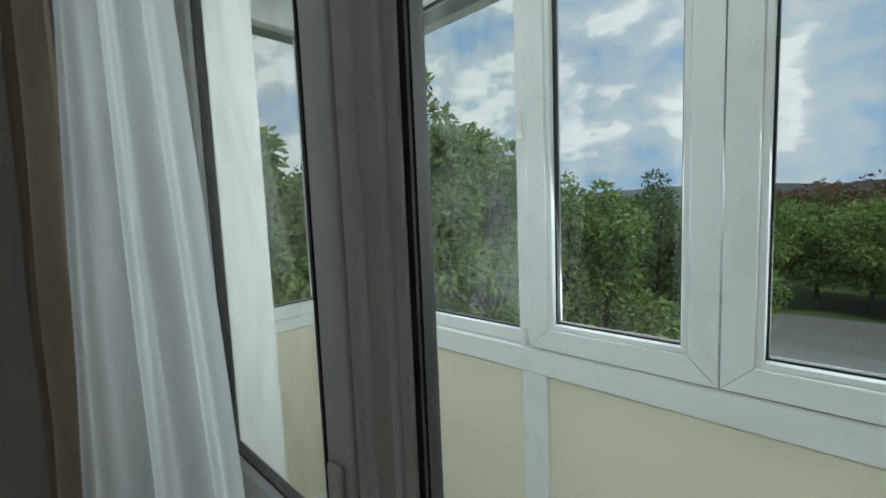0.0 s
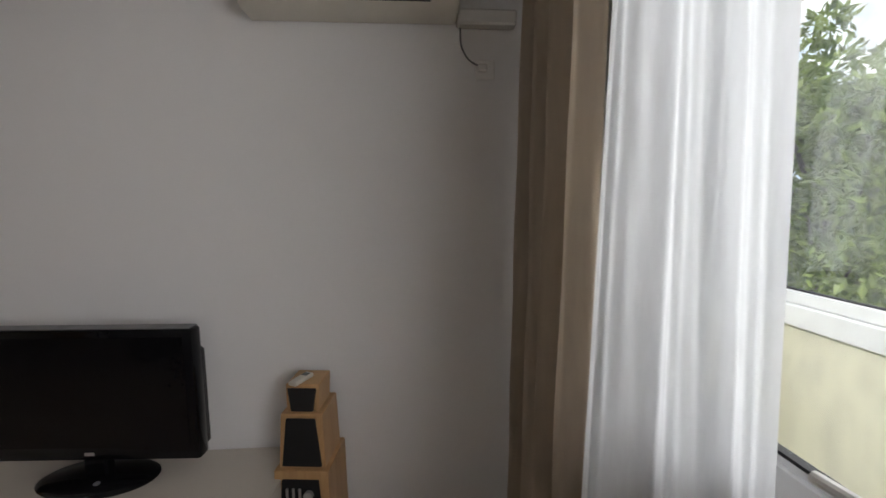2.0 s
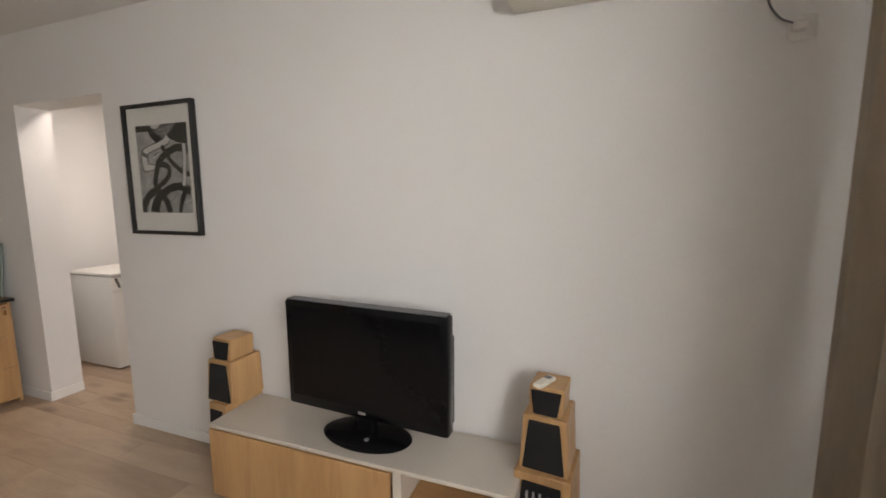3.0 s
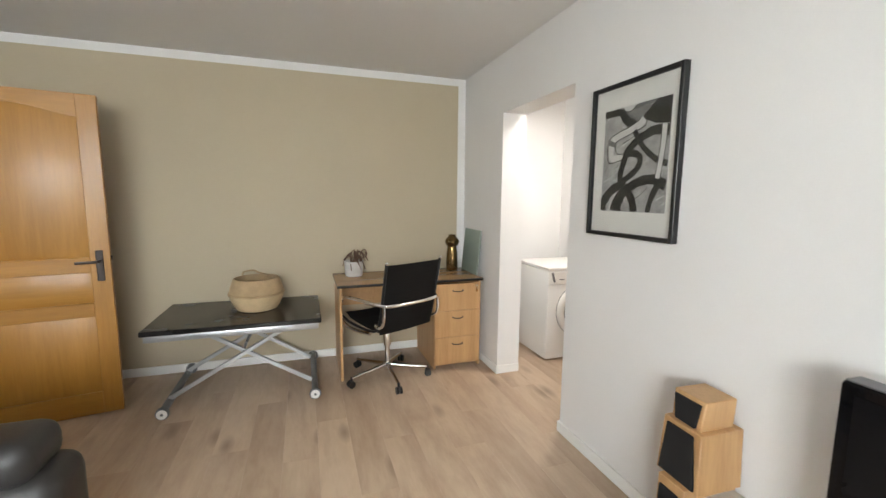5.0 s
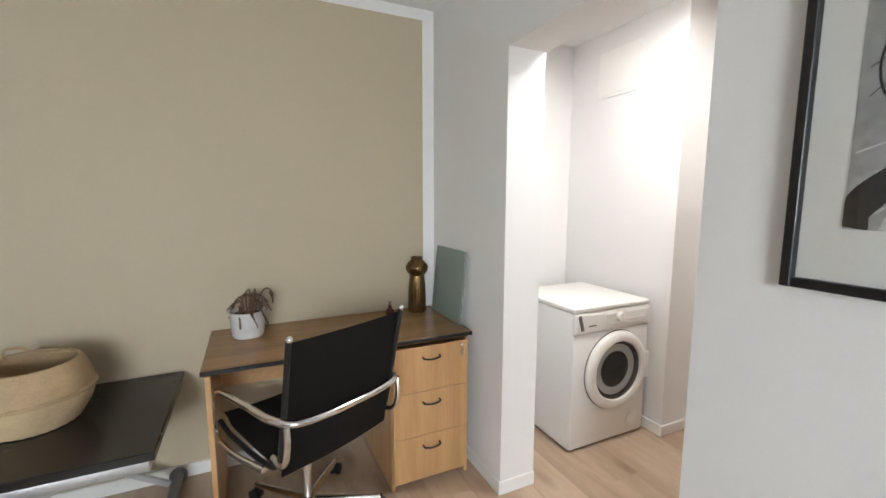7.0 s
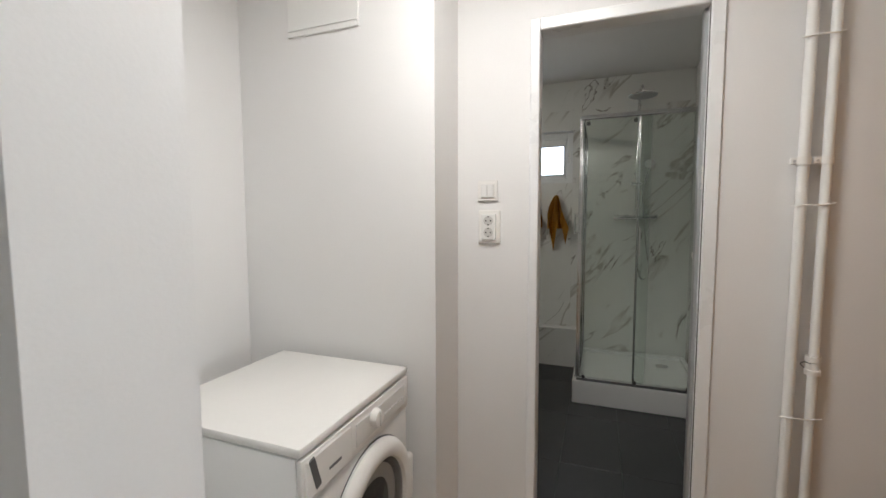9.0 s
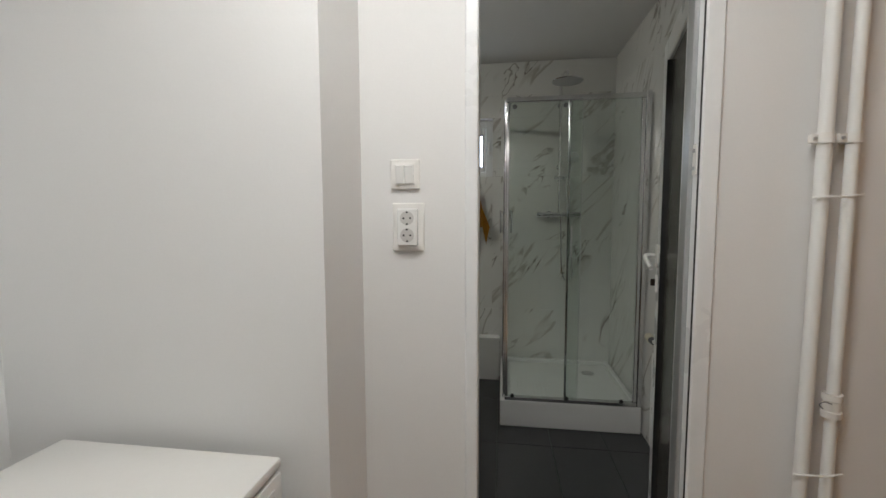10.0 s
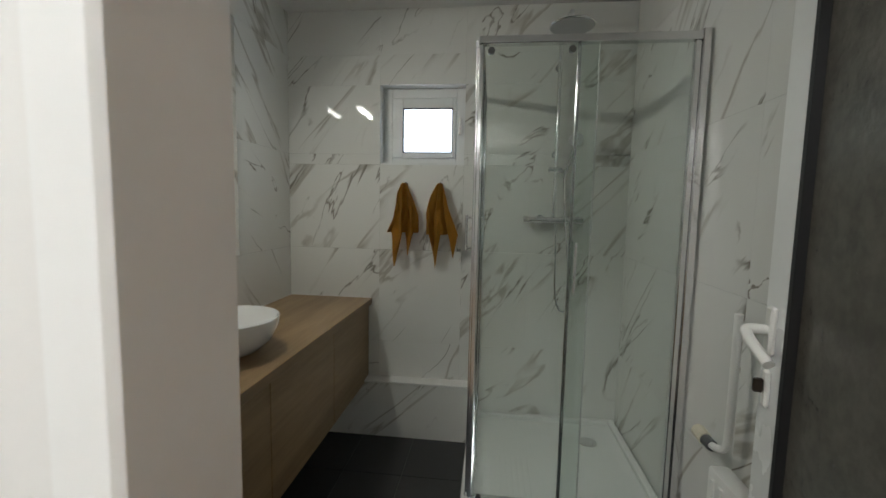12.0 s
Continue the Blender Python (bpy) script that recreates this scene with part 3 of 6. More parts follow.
# casements with wide sashes
for y0, y1 in ((0.554, 1.103), (0.006, 0.551), (-1.10, -0.53)):
    framed(glazing, "c", FX - 0.022, 0.075, y0, y1, 1.050, 2.396, 0.088, GLASS)
framed(glazing, "f", FX, 0.06, -0.528, 0.004, 1.046, 2.399, 0.05, GLASS)
framed(glazing, "f", FX, 0.06, -2.59, -1.102, 1.046, 2.399, 0.05, GLASS)
hinge = bmesh.new()
rod(hinge, (FX - 0.03, 1.118, 1.755), (FX - 0.03, 1.118, 1.84), 0.009)
part("hinge", hinge, PLASTIC, glazing)
hinge = bmesh.new()
rod(hinge, (FX - 0.03, 1.118, 1.06), (FX - 0.03, 1.118, 1.12), 0.009)
part("hinge", hinge, PLASTIC, glazing)
for y0, y1 in ((1.150, BYN - 0.065), (0.01, 1.06), (-1.10, -0.09), (-2.58, -1.2)):
    part("parapet_panel", boxes((FX + 0.012, FX + 0.05, y0, y1, 0.09, 0.94), bevel=0.002), CREAM, glazing, "cream parapet panel")
for y in (1.098, -0.04, -1.15):
    part("panel_post", boxes((FX - 0.004, FX + 0.06, y - 0.048, y + 0.048, 0.09, 0.955), bevel=0.004), PVC, glazing)

endg = tagged(new("window_3"), "white plastic end glazing of the balcony", "window", kind="structure")
for nm, x0, x1, z0, z1 in (("sill_bar", XE + 0.37, FX - 0.11, 0.985, 1.045), ("top_bar", XE + 0.37, FX - 0.11, 2.395, 2.56), ("bottom_bar", XE + 0.37, FX - 0.11, 0, 0.09),
                           ("stile", XE + 0.37, XE + 0.42, 1.046, 2.394), ("stile", FX - 0.18, FX - 0.11, 1.046, 2.394)):
    part(nm, boxes((x0, x1, BYN - 0.02, BYN + 0.05, z0, z1), bevel=0.005), PVC, endg)
part("rail", boxes((XE + 0.42, FX - 0.18, BYN - 0.02, BYN + 0.05, 1.046, 1.112), bevel=0.004), PVC, endg)
p = part("pane", boxes((XE + 0.41, FX - 0.175, BYN + 0.01, BYN + 0.016, 1.08, 2.43)), GLASS, endg)
p.visible_shadow = False
part("gasket", boxes((FX - 0.186, FX - 0.18, BYN - 0.022, BYN + 0.02, 1.112, 2.394), (XE + 0.42, FX - 0.18, BYN - 0.022, BYN + 0.02, 1.112, 1.117)), RUBBER, endg)
part("parapet_panel", boxes((XE + 0.37, FX - 0.135, BYN - 0.005, BYN + 0.04, 0.09, 0.984)), CREAM, endg, "cream parapet panel")


# ---- curtains ----
def curtain(name, label, mat, top, low, z1, folds, amp, seed, thick=0.002):
    """Hanging folds from a line at the rail to a line at the floor, each from one (x, y) to another."""
    rnd = random.Random(seed)
    ph = [rnd.uniform(0, 6.28) for _ in range(5)]
    lines = [[Vector((*p, 0)) for p in row] for row in (top, low)]

    def at(u, v):
        drop = 1 - v
        a, b = (t + (w - t) * drop for t, w in zip(*lines))
        d = b - a
        nrm = Vector((-d.y, d.x, 0)).normalized()
        edge = min(1.0, 8 * min(u, 1 - u) + 0.25)
        q = u + 0.06 * math.sin(u * 6 + ph[2] + v * 1.1) + 0.018 * math.sin(u * 15 + ph[1] - v * 1.9)
        w = math.sin(q * folds * 6.283 + ph[0] + 0.5 * math.sin(v * 2.6 + ph[1]))
        w += 0.38 * math.sin(q * folds * 12.9 + ph[2] + v * 1.5) + 0.13 * math.sin(q * folds * 29 + ph[3] + v * 3.1)
        crease = 0.10 * math.sin(u * 41 + v * 9 + ph[4]) * math.sin(v * 17 + u * 5 + ph[3])
        p = a + d * u + nrm * (amp * (0.6 + 0.55 * drop) * (w + crease) * edge)
        return (p.x, p.y, 0.02 + (z1 - 0.02) * v)

    return tagged(part(name, sheet(span(0, 1, 190), span(0, 1, 40), at, thick), mat), label, "curtain")


rail = thing("curtain_rail", "white double curtain rail on the ceiling", "curtain rail", 0.72, 0.4, H - 0.025)
part("track", boxes((-0.05, -0.02, -1.6, 1.8, 0, 0.025), bevel=0.003), PLASTIC, rail)
part("track", boxes((0.02, 0.05, -1.6, 1.8, 0, 0.025), bevel=0.003), PLASTIC, rail)
curtain("curtain", "heavy beige curtain drawn to the corner in folds", BEIGEC, ((0.735, 2.15), (0.735, 1.37)), ((0.715, 2.13), (0.705, 1.36)), H - 0.025, 3.8, 0.040, 3)
curtain("sheer_curtain", "white voile curtain hanging in soft folds", SHEER, ((0.780, 1.42), (0.785, 0.985)), ((0.645, 1.295), (0.926, 1.035)), H - 0.025, 2.6, 0.022, 8, 0.0)

# ---- television corner ----
side = thing("sideboard", "low beech sideboard with a pale worktop and open compartment", "sideboard", -1.735, 1.87, 0.0)
part("top", boxes((0, 1.495, 0, 0.34, 0.382, 0.40), bevel=0.003), SBTOP, side, "pale grey-beige laminate top")
part("side_panel", boxes((0.0, 0.018, 0.004, 0.34, 0.03, 0.381), bevel=0.002), BEECH, side)
part("side_panel", boxes((1.477, 1.495, 0.004, 0.34, 0.03, 0.381), bevel=0.002), SBTOP, side)
part("divider", boxes((0.99, 1.03, 0.012, 0.335, 0.05, 0.381), bevel=0.002), SBTOP, side)
part("back_panel", boxes((0.018, 1.477, 0.325, 0.338, 0.03, 0.381)), BEECHX, side)
part("bottom", boxes((0.018, 1.477, 0.01, 0.325, 0.03, 0.05)), BEECHX, side)
part("flap_door", boxes((0.004, 0.985, -0.004, 0.012, 0.034, 0.376), bevel=0.002), BEECH, side, "plain beech front")
part("shelf", boxes((1.03, 1.477, 0.02, 0.325, 0.20, 0.216)), BEECHX, side)
part("plinth", boxes((0.02, 1.475, 0.03, 0.32, 0.0, 0.03)), BLACK, side)

tv = thing("television", "black flat-screen television on an oval swivel stand", "television", -0.955, 2.045, 0.40, -3)
bz = box(bmesh.new(), -0.42, 0.42, -0.035, 0.03, 0.095, 0.612, 0.012, 2)
part("bezel", bz, GLOSS, tv)
part("screen", boxes((-0.385, 0.385, -0.0375, -0.034, 0.150, 0.582)), GLOSS, tv, "switched-off dark screen")
part("back_cover", boxes((-0.36, 0.41, 0.03, 0.075, 0.11, 0.52), bevel=0.015), BLACK, tv)
# a paler strip laid on the bezel imitates the sheen on its top
part("top_edge", boxes((-0.41, 0.41, -0.03, 0.025, 0.612, 0.616)), GREYT, tv, "grey strip painted as sheen along the top edge")
part("logo", boxes((-0.018, 0.018, -0.0375, -0.034, 0.118, 0.130)), STEEL, tv)
base = lathe([(0, 0.0), (0.22, 0.0), (0.225, 0.006), (0.20, 0.018), (0.05, 0.026), (0, 0.026)], 40)
bmesh.ops.scale(base, vec=(1.0, 0.58, 1.0), verts=base.verts[:])
part("foot", base, GLOSS, tv)
part("neck", boxes((-0.045, 0.045, -0.02, 0.03, 0.02, 0.11), bevel=0.008), GLOSS, tv)
part("stand_badge", boxes((0.035, 0.05, -0.075, -0.06, 0.022, 0.03)), STEEL, tv)


def taper(w0, w1, d, z0, z1, y0=0.0):
    """A block whose front narrows from w0 below to w1 above."""
    bm = bmesh.new()
    pts = [(-w0 / 2, y0, z0), (w0 / 2, y0, z0), (w0 / 2, y0 + d, z0), (-w0 / 2, y0 + d, z0),
           (-w1 / 2, y0 + 0.01, z1), (w1 / 2, y0 + 0.01, z1), (w1 / 2, y0 + d, z1), (-w1 / 2, y0 + d, z1)]
    v = [bm.verts.new(p) for p in pts]
    for f in ((0, 1, 2, 3), (4, 5, 6, 7), (0, 1, 5, 4), (1, 2, 6, 5), (2, 3, 7, 6), (3, 0, 4, 7)):
        bm.faces.new([v[k] for k in f])
    bmesh.ops.bevel(bm, geom=bm.edges[:], offset=0.003, segments=1, affect="EDGES")
    return bm


def speaker_tower(x, y, rz, knobs):
    s = thing("speaker_tower", "stepped beech loudspeaker tower with black cloth fronts", "loudspeaker", x, y, 0.0, rz, "pair of loudspeaker towers")
    part("lower_box", taper(0.235 if knobs else 0.12, 0.215 if knobs else 0.12, 0.25, 0.0, 0.435), BEECH, s)
    part("middle_box", taper(0.185, 0.165, 0.20, 0.435, 0.655, 0.03), BEECH, s)
    part("upper_box", taper(0.125, 0.135, 0.15, 0.655, 0.765, 0.055), BEECH, s)
    part("lower_cloth", taper(0.17 if knobs else 0.09, 0.145 if knobs else 0.085, 0.012, 0.24, 0.405, -0.009), SPKCLOTH, s, "black speaker cloth")
    part("middle_cloth", taper(0.158, 0.115, 0.012, 0.445, 0.640, 0.021), SPKCLOTH, s, "black speaker cloth")
    part("upper_cloth", taper(0.088, 0.116, 0.012, 0.660, 0.752, 0.046), SPKCLOTH, s, "black speaker cloth")
    if knobs:
        k = bmesh.new()
        rod(k, (0.035, -0.022, 0.35), (0.035, -0.005, 0.35), 0.018, n=20)
        part("volume_knob", k, STEEL, s, "silver volume knob")
        for dx in (-0.05, -0.025, 0.0):
            part("slider", boxes((dx - 0.004, dx + 0.004, -0.014, -0.006, 0.325, 0.375), bevel=0.001), STEEL, s)
    return s


speaker_tower(-0.16, 1.965, -6, True)
speaker_tower(-1.80, 1.97, -3, False)
rem = thing("remote_control", "small cream remote control lying on the loudspeaker", "remote control", -0.165, 2.06, 0.765, -25)
part("body", boxes((-0.02, 0.02, -0.055, 0.055, 0, 0.018), bevel=0.005), ACMAT, rem)
part("display", boxes((-0.013, 0.013, 0.015, 0.04, 0.0175, 0.0195)), GREYT, rem)

# air conditioner
ac = thing("air_conditioner", "cream wall-mounted split air conditioner", "air conditioner", 0.06, YN, 2.195)
body = bmesh.new()
prof = [(0, 0.0), (-0.11, 0.0), (-0.165, 0.03), (-0.185, 0.075), (-0.185, 0.20), (-0.16, 0.26), (0, 0.27)]
ra, rb = [[body.verts.new((sx, py, pz)) for py, pz in prof] for sx in (-0.40, 0.42)]
for k in range(len(prof)):
    j = (k + 1) % len(prof)
    body.faces.new((ra[k], ra[j], rb[j], rb[k]))
body.faces.new(ra), body.faces.new(rb[::-1])
bmesh.ops.bevel(body, geom=body.edges[:], offset=0.008, segments=2, affect="EDGES")
part("casing", body, ACMAT, ac)
part("front_panel", boxes((-0.34, 0.31, -0.192, -0.178, 0.085, 0.245), bevel=0.004), ACMAT, ac)
part("air_outlet", boxes((-0.34, 0.31, -0.176, -0.135, 0.022, 0.042)), BLACK, ac, "dark air outlet slot")
# solid black strip stands for the shade between panel and louvre
part("shadow_gap", boxes((-0.335, 0.305, -0.1905, -0.186, 0.0775, 0.0855)), BLACK, ac, "black strip for the shade under the front panel")
part("louvre", boxes((-0.335, 0.305, -0.19, -0.172, 0.040, 0.078), bevel=0.003), ACMAT, ac)
for x in (0.335, 0.36, 0.385):
    part("indicator", boxes((x, x + 0.008, -0.188, -0.184, 0.09, 0.096)), GREYT, ac)
duct = thing("pipe_duct", "white plastic pipe duct beside the air conditioner", "duct", 0.48, YN, 2.18)
part("cover", boxes((0, 0.24, -0.06, 0, 0, 0.06), bevel=0.008), PLASTIC, duct)
sock = thing("wall_socket", "white wall socket with a plugged-in cable", "socket", 0.60, YN, 2.02)
part("plate", boxes((-0.04, 0.04, -0.008, 0, -0.04, 0.04), bevel=0.003), PLASTIC, sock)
part("plug", boxes((-0.035, 0.005, -0.035, -0.008, -0.012, 0.018), bevel=0.006), PLASTIC, sock)
part("cable", tube([(-0.03, -0.025, 0.01), (-0.07, -0.02, 0.035), (-0.10, -0.012, 0.09), (-0.105, -0.012, 0.16)], 0.0035, 8), GREYT, sock, "thin grey cable")


# ---- picture ----
AW, AH = 0.408, 0.50


def curve(pts, steps=8):
    """Points of a smooth line through (u, v) of the art, in metres."""
    p = [Vector((u * AW - AW / 2, 0, v * AH)) for u, v in pts]
    ext, out = [p[0] * 2 - p[1]] + p + [p[-1] * 2 - p[-2]], []
    for i in range(1, len(ext) - 2):
        a, b, c, d = ext[i - 1:i + 3]
        for k in range(steps):
            t = k / steps
            out.append(0.5 * (2 * b + (c - a) * t + (2 * a - 5 * b + 4 * c - d) * t * t + (3 * b - a - 3 * c + d) * t ** 3))
    return out + [p[-1]]


def inside(e, lift):
    return (max(-AW / 2, min(AW / 2, e.x)), -lift, max(0, min(AH, e.z)))


def ribbon(pts, w, lift, w2=None):
    """A flat brush stroke of width w, running out to width w2."""
    out, bm, row = curve(pts), bmesh.new(), []
    for i, q in enumerate(out):
        d = (out[min(i + 1, len(out) - 1)] - out[max(i - 1, 0)]).normalized()
        k = w + ((w2 or w) - w) * i / (len(out) - 1)
        side_step = Vector((-d.z, 0, d.x)) * k / 2 * (0.96 + 0.06 * math.sin(i * 0.7))
        row.append([bm.verts.new(inside(e, lift)) for e in (q + side_step, q - side_step)])
    for a, b in zip(row, row[1:]):
        bm.faces.new((a[0], a[1], b[1], b[0]))
    return bm


def patch(pts, lift):
    bm = bmesh.new()
    bm.faces.new([bm.verts.new(inside(Vector((u * AW - AW / 2, 0, v * AH)), lift)) for u, v in pts])
    return bm


pic = thing("framed_picture", "black-framed abstract brushwork print in grey and black", "picture", -2.35, YN, 1.28)
W2, PH = 0.28, 0.745
for nm, r in (("moulding", (-W2, -W2 + 0.02, -0.032, 0, 0, PH)), ("moulding", (W2 - 0.02, W2, -0.032, 0, 0, PH)),
              ("moulding", (-W2 + 0.02, W2 - 0.02, -0.031, 0, 0, 0.02)), ("moulding", (-W2 + 0.02, W2 - 0.02, -0.031, 0, PH - 0.02, PH))):
    part(nm, boxes(r, bevel=0.002), BLACK, pic)
part("mount", boxes((-W2 + 0.02, W2 - 0.02, -0.012, -0.002, 0.02, PH - 0.02)), PAPER, pic, "white mount")
art = part("print", boxes((-AW / 2, AW / 2, -0.0135, -0.012, 0.0, AH)), ARTGREY, pic, "abstract grey and black brushwork", at=(0.012, 0, 0.126))


def stroke(pts, w, mat, lift, w2=None):
    part("brush_stroke", ribbon(pts, w, lift, w2), mat, art)


rnd = random.Random(4)
for k in range(46):
    u, v = rnd.random(), rnd.random()
    a, up = rnd.uniform(0.10, 0.28), rnd.uniform(-0.02, 0.16)
    part("brush_hair", ribbon([(u, v), (u + a * 0.5, v + up * 0.4), (u + a, v + up)], rnd.uniform(0.0012, 0.007), 0.0137 + 0.000004 * k, 0.0012), (ARTLIGHT, ARTLIGHT, ARTDARK, ARTMID)[k % 4], art)
# the fanned brush mark and the black field at the top
part("brush_patch", patch([(0.33, 0.965), (0.53, 1.0), (0.81, 1.0), (0.59, 0.863), (0.48, 0.812), (0.325, 0.915)], 0.01400), ARTMID, art)
for k in range(16):
    f = k / 15
    stroke([(0.36 + 0.20 * f, 0.95 - 0.11 * f), (0.52 + 0.08 * f, 0.955 - 0.07 * f), (0.80 - 0.17 * f, 1.0 - 0.12 * f)], 0.0016, ARTLIGHT if k % 2 else ARTDARK, 0.01405 + 0.00001 * k)
part("brush_patch", patch([(0.59, 0.863), (0.69, 0.92), (0.81, 1.0), (1.0, 1.0), (1.0, 0.768), (0.80, 0.79)], 0.01430), ARTDARK, art)
part("brush_patch", patch([(0.31, 1.0), (0.33, 0.956), (0.435, 0.947), (0.515, 0.99), (0.52, 1.0)], 0.01435), ARTLIGHT, art)
stroke([(0.33, 0.956), (0.435, 0.947), (0.52, 0.998)], 0.004, ARTDARK, 0.01440)
stroke([(0.0, 0.965), (0.14, 0.960), (0.27, 0.962)], 0.034, ARTDARK, 0.01445)
stroke([(0.27, 0.975), (0.31, 0.92), (0.39, 0.855), (0.50, 0.80)], 0.036, ARTDARK, 0.01450, 0.05)
# the pale bar folded back on itself
stroke([(0.64, 0.85), (0.56, 0.80), (0.41, 0.762), (0.24, 0.727), (0.15, 0.68), (0.135, 0.61), (0.155, 0.53), (0.25, 0.515), (0.37, 0.535)], 0.036, ARTLIGHT, 0.01460)
stroke([(0.58, 0.854), (0.43, 0.803), (0.25, 0.768), (0.116, 0.722), (0.07, 0.634), (0.075, 0.539), (0.122, 0.477), (0.292, 0.493), (0.36, 0.505)], 0.0045, ARTDARK, 0.01470)
stroke([(0.68, 0.836), (0.648, 0.783), (0.513, 0.748), (0.342, 0.712), (0.21, 0.674), (0.21, 0.61), (0.254, 0.559), (0.376, 0.557)], 0.0045, ARTDARK, 0.01472)
part("brush_patch", patch([(0.073, 0.72), (0.225, 0.668), (0.217, 0.622), (0.079, 0.662)], 0.01475), ARTMID, art)
# the black loops
stroke([(1.0, 0.712), (0.907, 0.724), (0.785, 0.730), (0.682, 0.706), (0.572, 0.673), (0.472, 0.616), (0.403, 0.563), (0.361, 0.477), (0.323, 0.389), (0.308, 0.297)], 0.046, ARTDARK, 0.01480, 0.036)
stroke([(0.50, 0.76), (0.57, 0.68), (0.656, 0.589), (0.778, 0.510), (0.869, 0.463), (1.0, 0.427)], 0.028, ARTDARK, 0.01485)
stroke([(0.39, 0.547), (0.493, 0.550), (0.582, 0.528), (0.614, 0.475), (0.577, 0.409), (0.475, 0.345), (0.30, 0.27)], 0.034, ARTDARK, 0.01490)
stroke([(1.0, 0.235), (0.874, 0.288), (0.743, 0.299), (0.607, 0.279), (0.489, 0.240), (0.36, 0.20)], 0.046, ARTDARK, 0.01495)
stroke([(0.02, 0.0), (0.045, 0.08), (0.145, 0.185), (0.285, 0.245), (0.42, 0.27)], 0.056, ARTDARK, 0.01500, 0.044)
stroke([(0.255, 0.0), (0.285, 0.085), (0.355, 0.165), (0.45, 0.245)], 0.078, ARTDARK, 0.01505, 0.05)
stroke([(0.40, 0.23), (0.485, 0.16), (0.54, 0.08), (0.56, 0.0)], 0.045, ARTDARK, 0.01510)
stroke([(0.91, 0.28), (0.857, 0.208), (0.795, 0.10), (0.765, 0.0)], 0.040, ARTDARK, 0.01515, 0.026)
stroke([(0.145, 0.0), (0.185, 0.10), (0.265, 0.19)], 0.016, ARTLIGHT, 0.01520, 0.006)
# the upright pale rail
stroke([(0.93, 0.77), (0.925, 0.618), (0.905, 0.467), (0.875, 0.305)], 0.026, ARTLIGHT, 0.01525)
stroke([(0.965, 0.77), (0.96, 0.618), (0.94, 0.467), (0.91, 0.305)], 0.004, ARTDARK, 0.01530)
stroke([(0.89, 0.77), (0.888, 0.618), (0.868, 0.467), (0.838, 0.305)], 0.004, ARTDARK, 0.01530)
pg = part("glass_cover", boxes((-W2 + 0.02, W2 - 0.02, -0.022, -0.020, 0.02, PH - 0.02)), GLASS, pic)
pg.visible_shadow = False

# ---- sofa ----
sofa = thing("sofa", "dark grey leather sofa with padded arms", "sofa", -1.52, -0.63, 0.0)
part("base", box(bmesh.new(), -1.0, 1.0, -0.45, 0.42, 0.05, 0.30, 0.03, 2), SOFA, sofa)
for sx in (-1, 1):
    arm = box(bmesh.new(), sx * 0.90 - 0.13, sx * 0.90 + 0.13, -0.46, 0.56, 0.04, 0.55, 0.07, 4)
    part("arm", arm, SOFA, sofa)
    pad = box(bmesh.new(), sx * 0.90 - 0.125, sx * 0.90 + 0.125, -0.30, 0.50, 0.52, 0.675, 0.06, 4)
    part("arm_pad", pad, SOFA, sofa)
for k in (-0.385, 0.385):
    part("seat_cushion", box(bmesh.new(), k - 0.38, k + 0.38, -0.25, 0.50, 0.29, 0.45, 0.05, 3), SOFA, sofa)
    part("back_cushion", box(bmesh.new(), k - 0.38, k + 0.38, -0.48, -0.24, 0.40, 0.90, 0.08, 3), SOFA, sofa)

# ---- wooden door leaf ----
wd = thing("interior_door", "open varnished pine panel door with an arched top panel", "door", -3.80, -1.335, 0.008, 10.5)
LW, LH, LT = 0.865, 2.07, 0.04
part("stile", boxes((-LT, 0, 0, 0.105, 0, LH), bevel=0.003), OAKDOOR, wd)
part("stile", boxes((-LT, 0, LW - 0.105, LW, 0, LH), bevel=0.003), OAKDOOR, wd)
for z0, z1 in ((0.0, 0.15), (0.665, 0.755), (0.955, 1.055)):
    part("rail", boxes((-LT + 0.001, -0.001, 0.105, LW - 0.105, z0, z1), bevel=0.003), OAKDOORX, wd)
arch = bmesh.new()
ys = span(0.105, LW - 0.105, 25)
front, rear = [], []
for y in ys:
    s = (y - 0.105) / (LW - 0.21)
    zc = LH - 0.135 + 0.055 * (0.5 - 0.5 * math.cos(2 * math.pi * s)) ** 0.8
    for lst, x in ((front, -0.001), (rear, -LT + 0.001)):
        lst.append((arch.verts.new((x, y, zc)), arch.verts.new((x, y, LH))))
for lst in (front, rear):
    for a, b in zip(lst, lst[1:]):
        arch.faces.new((a[0], b[0], b[1], a[1]))
for a, b, c, d in zip(front, front[1:], rear, rear[1:]):
    arch.faces.new((a[0], b[0], d[0], c[0])), arch.faces.new((a[1], b[1], d[1], c[1]))
part("arched_rail", arch, OAKDOORX, wd)


def raised(y0, y1, z0, z1, top=None):
    """A raised field with sloping margins."""
    bm = bmesh.new()
    for sx in (1, -1):
        x0 = -LT / 2 + sx * 0.003
        x1 = -LT / 2 + sx * 0.0165
        o = [(x0, y0, z0), (x0, y1, z0), (x0, y1, z1), (x0, y0, z1)]
        m = 0.04
        i = [(x1, y0 + m, z0 + m), (x1, y1 - m, z0 + m), (x1, y1 - m, z1 - m), (x1, y0 + m, z1 - m)]
        vo, vi = [bm.verts.new(p) for p in o], [bm.verts.new(p) for p in i]
        for k in range(4):
            bm.faces.new((vo[k], vo[(k + 1) % 4], vi[(k + 1) % 4], vi[k]))
        bm.faces.new(vi)
    return bm


